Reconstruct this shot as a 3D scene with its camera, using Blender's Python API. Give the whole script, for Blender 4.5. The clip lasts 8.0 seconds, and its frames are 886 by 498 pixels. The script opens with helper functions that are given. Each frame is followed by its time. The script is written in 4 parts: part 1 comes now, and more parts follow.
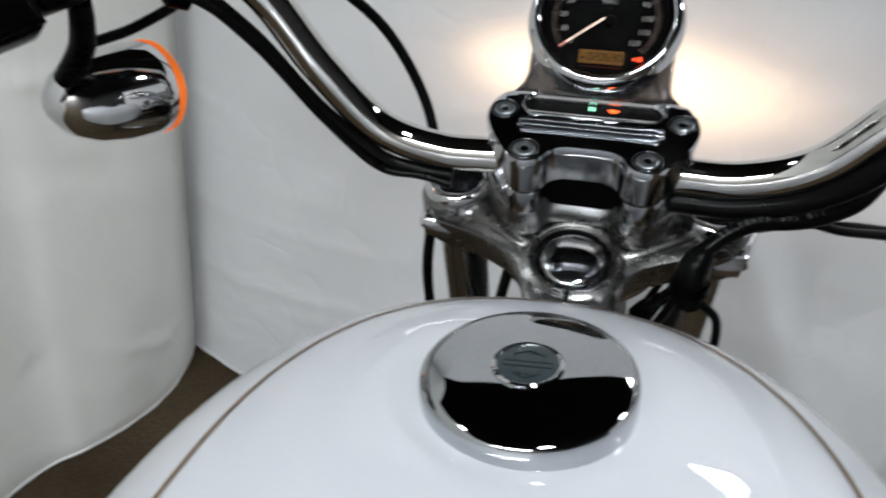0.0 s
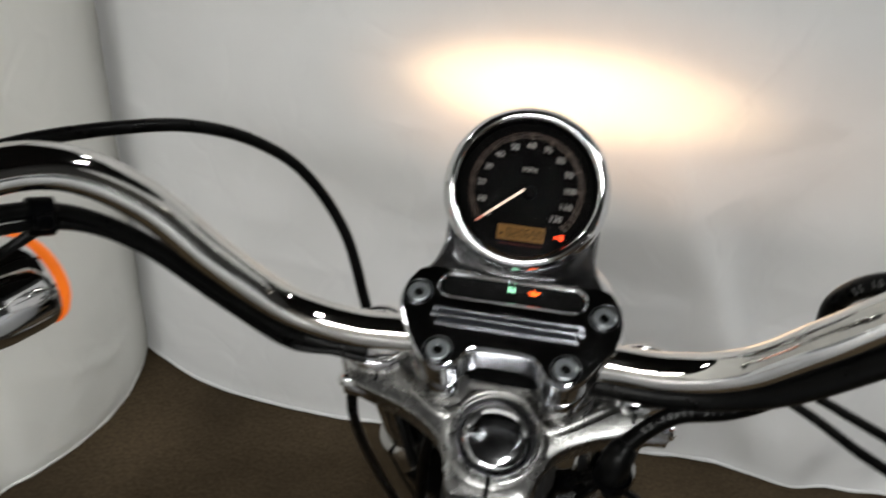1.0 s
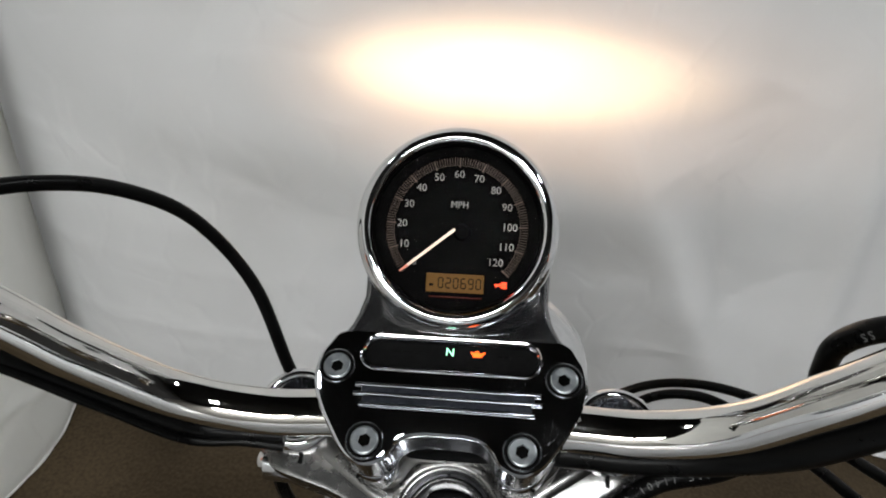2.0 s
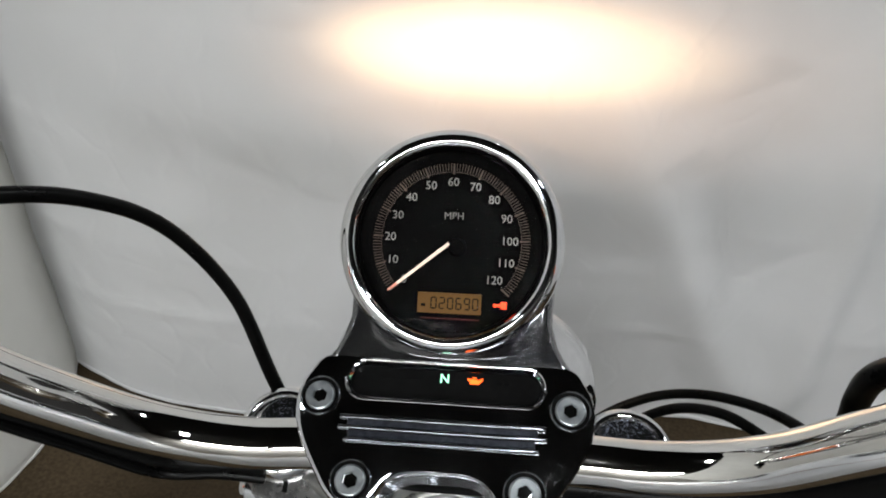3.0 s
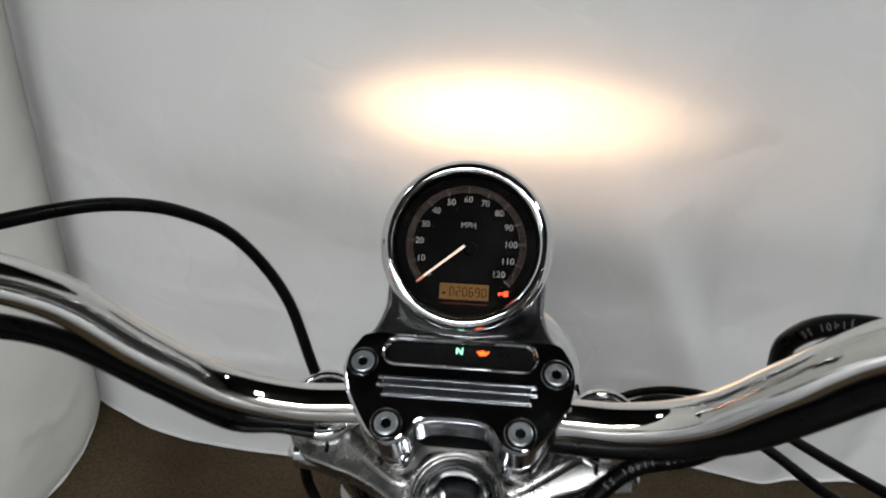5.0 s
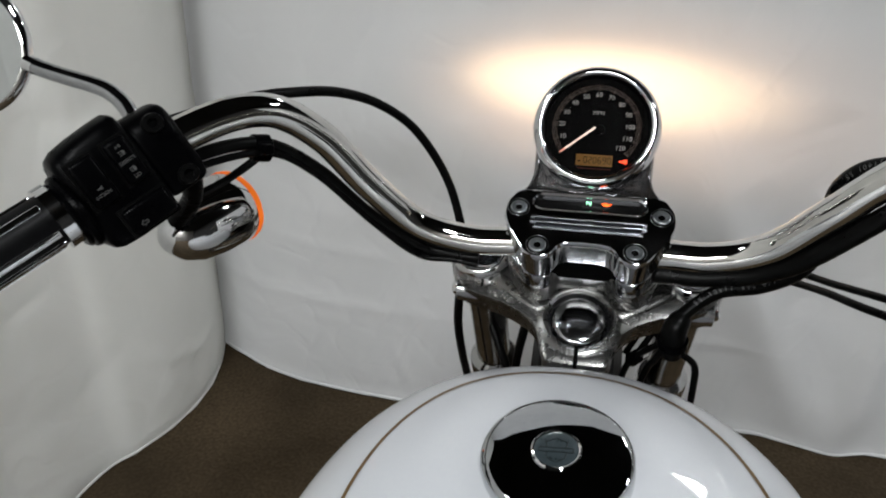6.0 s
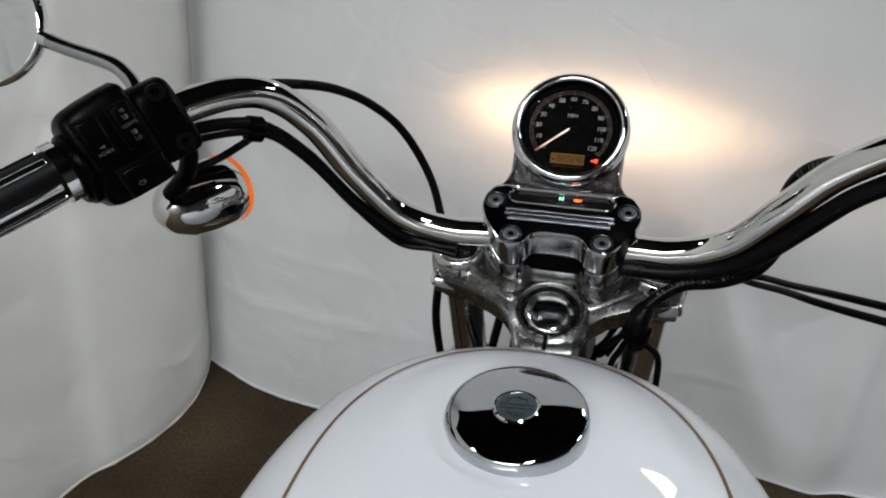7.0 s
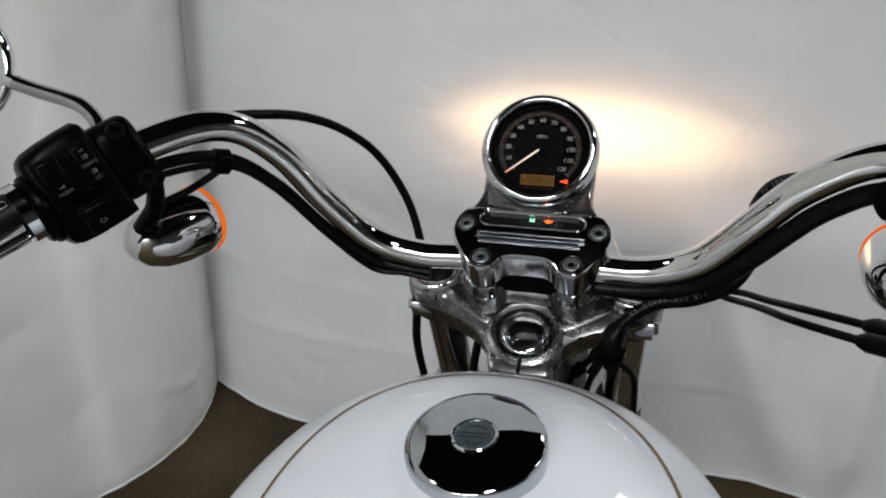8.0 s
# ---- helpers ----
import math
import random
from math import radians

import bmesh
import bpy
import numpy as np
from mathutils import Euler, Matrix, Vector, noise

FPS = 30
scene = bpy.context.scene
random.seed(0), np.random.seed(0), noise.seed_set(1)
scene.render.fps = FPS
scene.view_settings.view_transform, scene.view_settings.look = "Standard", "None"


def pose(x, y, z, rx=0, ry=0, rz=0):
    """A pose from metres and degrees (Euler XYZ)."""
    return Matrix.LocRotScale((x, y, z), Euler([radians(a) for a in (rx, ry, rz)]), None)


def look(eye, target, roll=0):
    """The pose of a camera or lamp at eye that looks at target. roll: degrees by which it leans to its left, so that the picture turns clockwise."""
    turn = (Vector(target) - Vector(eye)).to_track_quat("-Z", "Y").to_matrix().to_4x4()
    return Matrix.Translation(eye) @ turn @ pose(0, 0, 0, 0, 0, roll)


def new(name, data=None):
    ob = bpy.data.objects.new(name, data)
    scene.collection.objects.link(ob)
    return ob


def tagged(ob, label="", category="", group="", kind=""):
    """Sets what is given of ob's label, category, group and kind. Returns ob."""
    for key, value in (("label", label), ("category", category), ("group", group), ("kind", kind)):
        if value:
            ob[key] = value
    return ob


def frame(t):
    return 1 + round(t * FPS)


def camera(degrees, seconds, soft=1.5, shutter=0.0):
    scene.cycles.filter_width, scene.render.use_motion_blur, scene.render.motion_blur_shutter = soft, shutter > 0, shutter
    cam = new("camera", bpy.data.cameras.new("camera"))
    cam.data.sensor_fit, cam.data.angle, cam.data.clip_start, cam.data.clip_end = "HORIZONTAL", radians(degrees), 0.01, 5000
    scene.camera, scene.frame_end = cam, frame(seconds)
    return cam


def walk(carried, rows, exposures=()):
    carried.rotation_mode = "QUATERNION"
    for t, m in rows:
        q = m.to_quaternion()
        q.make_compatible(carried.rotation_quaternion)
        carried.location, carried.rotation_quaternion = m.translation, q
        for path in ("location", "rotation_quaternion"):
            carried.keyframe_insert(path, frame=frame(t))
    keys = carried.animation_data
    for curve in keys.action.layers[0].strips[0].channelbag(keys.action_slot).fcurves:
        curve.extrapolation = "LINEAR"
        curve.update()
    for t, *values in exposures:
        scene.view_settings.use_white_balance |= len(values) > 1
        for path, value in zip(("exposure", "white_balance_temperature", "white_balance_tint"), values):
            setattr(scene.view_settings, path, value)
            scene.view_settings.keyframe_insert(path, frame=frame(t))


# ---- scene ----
cam = camera(64.1, 8.0, 1.9, 0.3)
# seconds, eye and target (m), roll (degrees)
PATH = [
    (0, (0.013, -0.475, 1.162), (-0.351, 1.253, 0.223), 8.7),
    (0.2, (0.003, -0.473, 1.162), (-0.46, 1.214, 0.192), 5.8),
    (0.5, (0.007, -0.455, 1.223), (-0.478, 1.192, 0.197), 6.1),
    (0.8, (-0.006, -0.406, 1.274), (-0.358, 1.229, 0.177), 4.8),
    (1, (0.002, -0.36, 1.3), (-0.227, 1.291, 0.195), 9.3),
    (1.2, (0.012, -0.331, 1.308), (-0.127, 1.324, 0.194), 8.9),
    (1.5, (0.009, -0.302, 1.302), (-0.119, 1.32, 0.139), 6.3),
    (2, (0.004, -0.263, 1.293), (-0.088, 1.368, 0.14), 6.9),
    (2.2, (0.008, -0.254, 1.284), (-0.114, 1.399, 0.165), 5.7),
    (3.5, (0.001, -0.207, 1.291), (-0.066, 1.342, 0.027), 7.0),
    (3.7, (0.003, -0.205, 1.29), (-0.069, 1.343, 0.025), 7.0),
    (4, (0.007, -0.203, 1.292), (-0.071, 1.351, 0.036), 6.8),
    (4.2, (0.009, -0.206, 1.295), (-0.078, 1.356, 0.049), 6.6),
    (5.3, (0.002, -0.406, 1.322), (-0.156, 1.299, 0.289), 7.3),
    (5.5, (-0.004, -0.463, 1.315), (-0.238, 1.227, 0.272), 6.4),
    (5.7, (-0.006, -0.506, 1.305), (-0.293, 1.185, 0.276), 5.6),
    (6, (-0.016, -0.541, 1.306), (-0.341, 1.129, 0.255), 5.6),
    (6.5, (-0.003, -0.58, 1.297), (-0.285, 1.136, 0.31), 7.9),
    (7, (0.012, -0.59, 1.281), (-0.319, 1.143, 0.34), 7.9),
    (7.5, (0.02, -0.585, 1.288), (-0.316, 1.16, 0.369), 7.3),
    (8, (0.049, -0.576, 1.297), (-0.334, 1.158, 0.377), 5.6),
]
EXPOSURE = 0.02
walk(cam, [(t, look(eye, target, roll)) for t, eye, target, roll in PATH], [(t, EXPOSURE + e, k, 10) for t, e, k in ((0.0, 0.08, 6400), (0.5, 0.12, 6900), (1.0, 0.06, 6900), (2.0, 0.06, 6700), (4.2, 0.03, 6650), (5.5, -0.05, 6650), (7.0, -0.09, 6550), (8.0, -0.09, 6500))])

# ---- world and light ----
world = bpy.data.worlds.new("world")
scene.world = world
world.use_nodes = True
world.node_tree.nodes["Background"].inputs[0].default_value = (0.9, 0.95, 1.0, 1)
world.node_tree.nodes["Background"].inputs[1].default_value = 0.02
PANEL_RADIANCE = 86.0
HEADLIGHT_POWER = 64.0


# ---- materials ----
def material(name):
    m = bpy.data.materials.new(name)
    m.use_nodes = True
    return m, m.node_tree.nodes, m.node_tree.links, m.node_tree.nodes["Principled BSDF"]


def coords(nodes, links, scale):
    tc, mp = nodes.new("ShaderNodeTexCoord"), nodes.new("ShaderNodeMapping")
    mp.inputs["Scale"].default_value = scale
    links.new(tc.outputs["Object"], mp.inputs["Vector"])
    return mp.outputs["Vector"]


def noise_tex(nodes, links, vec, scale, detail=4.0, rough=0.55):
    n = nodes.new("ShaderNodeTexNoise")
    n.inputs["Scale"].default_value, n.inputs["Detail"].default_value, n.inputs["Roughness"].default_value = scale, detail, rough
    links.new(vec, n.inputs["Vector"])
    return n.outputs["Fac"]


def ramp(nodes, links, fac, stops):
    r = nodes.new("ShaderNodeValToRGB")
    while len(r.color_ramp.elements) < len(stops):
        r.color_ramp.elements.new(0.5)
    for e, (p, c) in zip(r.color_ramp.elements, stops):
        e.position, e.color = p, (*c, 1)
    links.new(fac, r.inputs[0])
    return r.outputs[0]


def bump(nodes, links, shader, height, strength, distance, prev=None):
    b = nodes.new("ShaderNodeBump")
    b.inputs["Strength"].default_value, b.inputs["Distance"].default_value = strength, distance
    links.new(height, b.inputs["Height"])
    if prev:
        links.new(prev, b.inputs["Normal"])
    links.new(b.outputs[0], shader.inputs["Normal"])
    return b.outputs[0]


def surface(name, dark, light, rough=(0.3, 0.5), metal=0.0, scale=20.0, relief=0.0, depth=0.001, coat=0.0, fine=300.0, spec=0.5):
    """A two-scale procedural surface: broad patches and fine grain in colour, gloss and relief."""
    m, nodes, links, sh = material(name)
    vec = coords(nodes, links, (1, 1, 1))
    big, small = noise_tex(nodes, links, vec, scale), noise_tex(nodes, links, vec, fine, 2.0)
    mix = nodes.new("ShaderNodeMath")
    mix.operation = "MULTIPLY_ADD"
    mix.inputs[1].default_value = 0.35
    links.new(small, mix.inputs[0])
    sub = nodes.new("ShaderNodeMath")
    sub.operation = "MULTIPLY"
    sub.inputs[1].default_value = 0.65
    links.new(big, sub.inputs[0])
    links.new(sub.outputs[0], mix.inputs[2])
    links.new(ramp(nodes, links, mix.outputs[0], [(0.3, dark), (0.7, light)]), sh.inputs["Base Color"])
    rr = nodes.new("ShaderNodeMapRange")
    rr.inputs[1].default_value, rr.inputs[2].default_value, rr.inputs[3].default_value, rr.inputs[4].default_value = 0.3, 0.7, rough[0], rough[1]
    links.new(mix.outputs[0], rr.inputs[0])
    links.new(rr.outputs[0], sh.inputs["Roughness"])
    sh.inputs["Metallic"].default_value = metal
    sh.inputs["Specular IOR Level"].default_value = spec
    sh.inputs["Coat Weight"].default_value = coat
    sh.inputs["Coat Roughness"].default_value = 0.012
    if relief:
        bump(nodes, links, sh, mix.outputs[0], relief, depth)
    return m


def glow(name, colour, strength, base=(0.02, 0.02, 0.02)):
    m, nodes, links, sh = material(name)
    sh.inputs["Base Color"].default_value = (*base, 1)
    sh.inputs["Emission Color"].default_value = (*colour, 1)
    sh.inputs["Emission Strength"].default_value = strength
    sh.inputs["Specular IOR Level"].default_value = 0.04
    sh.inputs["Roughness"].default_value = 0.4
    return m


def clear(name, colour, rough=0.02, ior=1.45):
    m, nodes, links, sh = material(name)
    sh.inputs["Base Color"].default_value = (*colour, 1)
    sh.inputs["Transmission Weight"].default_value = 1.0
    sh.inputs["Roughness"].default_value = rough
    sh.inputs["IOR"].default_value = ior
    return m


CHROME = surface("chrome", (0.66, 0.67, 0.68), (0.78, 0.78, 0.79), (0.03, 0.07), 1.0, 35.0)
STEM_CHROME = surface("stem_chrome", (0.38, 0.385, 0.40), (0.48, 0.485, 0.50), (0.09, 0.15), 1.0, 60.0)
CAP_CHROME = surface("cap_chrome", (0.47, 0.485, 0.50), (0.54, 0.555, 0.57), (0.015, 0.04), 1.0, 25.0)
BAR_CHROME = surface("bar_chrome", (0.66, 0.65, 0.625), (0.78, 0.77, 0.745), (0.025, 0.055), 1.0, 26.0, 0.035, 0.0005, fine=110.0)
POLISHED = surface("polished_aluminium", (0.20, 0.198, 0.194), (0.30, 0.297, 0.29), (0.23, 0.31), 1.0, 25.0, 0.01, 0.0003, fine=160.0)
# Steel with the shade of sockets and recesses put into its colour.
RECESS_STEEL = surface("recess_shade_steel", (0.05, 0.05, 0.055), (0.09, 0.09, 0.095), (0.25, 0.4), 1.0, 60.0)
SATIN_ALU = surface("satin_aluminium", (0.44, 0.45, 0.475), (0.56, 0.57, 0.59), (0.10, 0.17), 1.0, 40.0)
BRACKET_METAL = surface("bracket_chrome", (0.27, 0.27, 0.278), (0.35, 0.35, 0.36), (0.12, 0.19), 1.0, 40.0)
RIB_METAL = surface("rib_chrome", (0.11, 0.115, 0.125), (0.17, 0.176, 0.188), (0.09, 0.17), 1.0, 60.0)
GROOVE_TONE = surface("groove_tone", (0.035, 0.04, 0.05), (0.10, 0.108, 0.13), (0.28, 0.42), 1.0, 350.0, fine=1500.0)
BOLT_STEEL = surface("bolt_steel", (0.27, 0.295, 0.31), (0.40, 0.425, 0.435), (0.30, 0.45), 1.0, 200.0)
FORK_STEEL = surface("fork_steel", (0.50, 0.50, 0.50), (0.54, 0.54, 0.54), (0.16, 0.20), 1.0, 40.0)
WHITE_PAINT = surface("white_paint", (0.64, 0.66, 0.695), (0.68, 0.695, 0.72), (0.5, 0.55), 0.0, 6.0, coat=1.0)
GOLD = surface("gold_pinstripe", (0.15, 0.092, 0.036), (0.25, 0.155, 0.066), (0.25, 0.35), 0.35, 80.0)
BLACK_PLASTIC = surface("black_plastic", (0.0006, 0.0006, 0.0008), (0.0014, 0.0014, 0.0017), (0.22, 0.34), 0.0, 40.0, 0.12, 0.0003, fine=1200.0, spec=0.035)
SATIN_BLACK = surface("satin_black", (0.0022, 0.0022, 0.0022), (0.005, 0.005, 0.005), (0.22, 0.34), 0.0, 30.0, spec=0.05)
RUBBER = surface("black_rubber", (0.0010, 0.0010, 0.0010), (0.0026, 0.0026, 0.0025), (0.24, 0.38), 0.0, 60.0, 0.1, 0.0005, spec=0.09)
GRIP_RUBBER = surface("grip_rubber", (0.002, 0.002, 0.0022), (0.0045, 0.0045, 0.005), (0.35, 0.5), 0.0, 60.0, 0.1, 0.0005, spec=0.10)
VOID_BLACK = surface("matt_gap_black", (0.0012, 0.0012, 0.0012), (0.002, 0.002, 0.002), (0.6, 0.8), 0.0, 60.0, spec=0.02)
DIAL_BLACK = surface("dial_black", (0.0007, 0.0007, 0.0007), (0.0014, 0.0013, 0.0012), (0.6, 0.75), 0.0, 60.0, spec=0.02)
PANEL_BLACK = surface("panel_black", (0.004, 0.004, 0.004), (0.008, 0.008, 0.008), (0.12, 0.2), 0.0, 60.0, spec=0.06)
PRINT_WHITE = surface("print_white", (0.15, 0.142, 0.135), (0.22, 0.21, 0.20), (0.5, 0.6), 0.0, 300.0, spec=0.08)
PRINT_RED = surface("print_tick", (0.048, 0.035, 0.028), (0.078, 0.056, 0.045), (0.5, 0.6), 0.0, 300.0, spec=0.08)
PRINT_GREY = surface("print_grey", (0.05, 0.05, 0.05), (0.15, 0.15, 0.15), (0.5, 0.6), 0.0, 300.0, spec=0.08)
PRINT_DIM = surface("print_dim", (0.05, 0.05, 0.05), (0.10, 0.10, 0.10), (0.5, 0.6), 0.0, 300.0, spec=0.08)
NEEDLE = surface("needle_orange", (0.75, 0.50, 0.38), (0.85, 0.66, 0.55), (0.4, 0.5), 0.0, 200.0)
NEEDLE_TIP = surface("needle_tip", (0.62, 0.16, 0.10), (0.72, 0.25, 0.16), (0.4, 0.5), 0.0, 200.0)
LCD = glow("odometer_glass", (0.85, 0.40, 0.07), 0.090, (0.03, 0.017, 0.005))
LCD_INK = surface("odometer_ink", (0.004, 0.003, 0.002), (0.007, 0.005, 0.003), (0.5, 0.6), 0.0, 100.0, spec=0.02)
LED_GREEN = glow("led_green", (0.35, 1.0, 0.62), 3.4)
LED_RED = glow("led_red", (1.0, 0.06, 0.012), 2.4)
LED_OIL = glow("led_red_orange", (1.0, 0.11, 0.012), 3.8)
CAPTION_RED = surface("caption_red", (0.030, 0.008, 0.006), (0.042, 0.011, 0.008), (0.6, 0.7), 0.0, 300.0, spec=0.02)
AMBER = glow("amber_lens", (1.0, 0.20, 0.02), 0.55, (0.75, 0.16, 0.02))
EMBLEM = surface("emblem_enamel", (0.032, 0.046, 0.052), (0.06, 0.078, 0.086), (0.25, 0.35), 0.3, 200.0)
EMBLEM_LINE = surface("emblem_line", (0.012, 0.016, 0.018), (0.02, 0.026, 0.028), (0.3, 0.4), 0.2, 200.0)
MIRROR = surface("mirror_glass", (0.56, 0.58, 0.58), (0.60, 0.62, 0.62), (0.01, 0.02), 1.0, 10.0)
LAMP_GLASS = glow("headlamp_glass", (1.0, 0.86, 0.66), 6.0, (0.8, 0.8, 0.8))
DIFFUSER = glow("panel_diffuser", (0.93, 0.97, 1.0), 4.0, (0.9, 0.9, 0.9))
TYRE = surface("tyre_rubber", (0.015, 0.015, 0.015), (0.03, 0.03, 0.03), (0.6, 0.8), 0.0, 40.0, 0.2, 0.001)
CEILING_DARK = surface("dark_ceiling", (0.004, 0.004, 0.004), (0.008, 0.0078, 0.0075), (0.7, 0.9), 0.0, 3.0, 0.2, 0.004)
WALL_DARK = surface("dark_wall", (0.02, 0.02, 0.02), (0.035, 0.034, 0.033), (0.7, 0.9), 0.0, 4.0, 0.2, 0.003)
WALL_PALE = surface("pale_reflected_wall", (0.20, 0.19, 0.175), (0.26, 0.25, 0.23), (0.7, 0.9), 0.0, 3.0, 0.2, 0.003)


def floor_material():
    m, nodes, links, sh = material("brown_floor")
    vec = coords(nodes, links, (1, 1, 1))
    a = ramp(nodes, links, noise_tex(nodes, links, vec, 3.0, 6.0), [(0.3, (0.033, 0.0235, 0.0135)), (0.7, (0.078, 0.056, 0.033))])
    b = ramp(nodes, links, noise_tex(nodes, links, vec, 120.0, 3.0), [(0.35, (0.75, 0.75, 0.75)), (0.65, (1.2, 1.2, 1.2))])
    mul = nodes.new("ShaderNodeMix")
    mul.data_type, mul.blend_type = "RGBA", "MULTIPLY"
    mul.inputs[0].default_value = 1.0
    links.new(a, mul.inputs[6])
    links.new(b, mul.inputs[7])
    links.new(mul.outputs[2], sh.inputs["Base Color"])
    sh.inputs["Roughness"].default_value = 0.75
    sh.inputs["Specular IOR Level"].default_value = 0.12
    bump(nodes, links, sh, noise_tex(nodes, links, vec, 150.0, 4.0), 0.4, 0.003)
    return m


def cloth_material(name, dark, light):
    m, nodes, links, sh = material(name)
    vec = coords(nodes, links, (1, 1, 1))
    links.new(ramp(nodes, links, noise_tex(nodes, links, vec, 2.0, 3.0), [(0.3, dark), (0.7, light)]), sh.inputs["Base Color"])
    sh.inputs["Roughness"].default_value = 0.85
    sh.inputs["Specular IOR Level"].default_value = 0.2
    weave = noise_tex(nodes, links, vec, 700.0, 2.0)
    n1 = bump(nodes, links, sh, weave, 0.15, 0.0006)
    wr = noise_tex(nodes, links, coords(nodes, links, (1, 1, 1.3)), 5.0, 3.0, 0.45)
    n2 = bump(nodes, links, sh, wr, 0.22, 0.012, n1)
    bend = nodes.new("ShaderNodeTexNoise")
    bend.inputs["Scale"].default_value, bend.inputs["Detail"].default_value = 3.0, 3.0
    links.new(vec, bend.inputs["Vector"])
    add = nodes.new("ShaderNodeMix")
    add.data_type, add.blend_type = "RGBA", "ADD"
    add.inputs[0].default_value = 0.45
    links.new(vec, add.inputs[6])
    links.new(bend.outputs["Color"], add.inputs[7])
    for scale, depth in ((3.2, 0.0026), (8.5, 0.0010)):
        cell = nodes.new("ShaderNodeTexVoronoi")
        cell.feature = "DISTANCE_TO_EDGE"
        cell.inputs["Scale"].default_value = scale
        links.new(add.outputs[2], cell.inputs["Vector"])
        ease = nodes.new("ShaderNodeMapRange")
        ease.interpolation_type = "SMOOTHSTEP"
        ease.inputs[1].default_value, ease.inputs[2].default_value = 0.0, 0.16
        links.new(cell.outputs["Distance"], ease.inputs[0])
        n2 = bump(nodes, links, sh, ease.outputs[0], 0.5, depth, n2)
    return m


def dusty_chrome(name, dark, light, rough, grains, cover, dust):
    """Mirror chrome under a film of fine dust and pitting; cover is the noise level above which dust lies."""
    m, nodes, links, sh = material(name)
    vec = coords(nodes, links, (1, 1, 1))
    specks = noise_tex(nodes, links, vec, grains, 3.0, 0.7)
    broad = noise_tex(nodes, links, vec, 45.0, 3.0)
    lift = nodes.new("ShaderNodeMath")
    lift.operation = "MULTIPLY_ADD"
    lift.inputs[1].default_value = 0.35
    links.new(broad, lift.inputs[0])
    links.new(specks, lift.inputs[2])
    mask = nodes.new("ShaderNodeMapRange")
    mask.interpolation_type = "SMOOTHSTEP"
    mask.inputs[1].default_value, mask.inputs[2].default_value = cover, cover + 0.12
    links.new(lift.outputs[0], mask.inputs[0])
    mix = nodes.new("ShaderNodeMix")
    mix.data_type = "RGBA"
    mix.inputs[7].default_value = (*dust, 1)
    links.new(mask.outputs[0], mix.inputs[0])
    links.new(ramp(nodes, links, broad, [(0.3, dark), (0.7, light)]), mix.inputs[6])
    links.new(mix.outputs[2], sh.inputs["Base Color"])
    for socket, low, high in (("Roughness", rough, 0.55), ("Metallic", 1.0, 0.25)):
        r = nodes.new("ShaderNodeMapRange")
        r.inputs[3].default_value, r.inputs[4].default_value = low, high
        links.new(mask.outputs[0], r.inputs[0])
        links.new(r.outputs[0], sh.inputs[socket])
    return m


PLATE_CHROME = dusty_chrome("plate_chrome", (0.54, 0.55, 0.58), (0.66, 0.67, 0.69), 0.035, 1600.0, 0.85, (0.10, 0.11, 0.14))
CAP_INSET = dusty_chrome("fork_cap_inset", (0.62, 0.63, 0.66), (0.74, 0.75, 0.78), 0.07, 1100.0, 0.77, (0.22, 0.27, 0.40))
FLOOR_MAT = floor_material()
CLOTH_COOL = cloth_material("white_cloth", (0.68, 0.685, 0.69), (0.755, 0.76, 0.768))
# The warm sheet's colour is lightened in place of light it lacks.
CLOTH_WARM_LIFTED = cloth_material("lifted_warm_white_cloth", (0.79, 0.79, 0.755), (0.86, 0.86, 0.825))


# ---- mesh helpers ----
def spline(points, n=8):
    """Catmull-Rom through the points."""
    p = [Vector(q) for q in points]
    p = [2 * p[0] - p[1], *p, 2 * p[-1] - p[-2]]
    out = []
    for i in range(1, len(p) - 2):
        a, b, c, d = p[i - 1:i + 3]
        for k in range(n):
            s = k / n
            out.append(0.5 * (2 * b + (c - a) * s + (2 * a - 5 * b + 4 * c - d) * s * s + (3 * b - a - 3 * c + d) * s ** 3))
    out.append(p[-2])
    return out


def sweep(points, radius, seg=16, bm=None):
    """A round rod along the points; radius may be a function of 0..1."""
    bm = bm or bmesh.new()
    rings, n = [], len(points)
    t0 = (points[1] - points[0]).normalized()
    side = t0.orthogonal().normalized()
    for i, p in enumerate(points):
        t = (points[min(i + 1, n - 1)] - points[max(i - 1, 0)]).normalized()
        side = (side - t * side.dot(t)).normalized()
        up = t.cross(side)
        r = radius(i / (n - 1)) if callable(radius) else radius
        rings.append([bm.verts.new(p + r * (math.cos(a) * side + math.sin(a) * up)) for a in [2 * math.pi * k / seg for k in range(seg)]])
    for a, b in zip(rings, rings[1:]):
        for k in range(seg):
            bm.faces.new((a[k], a[(k + 1) % seg], b[(k + 1) % seg], b[k]))
    bm.faces.new(rings[0][::-1])
    bm.faces.new(rings[-1])
    return bm


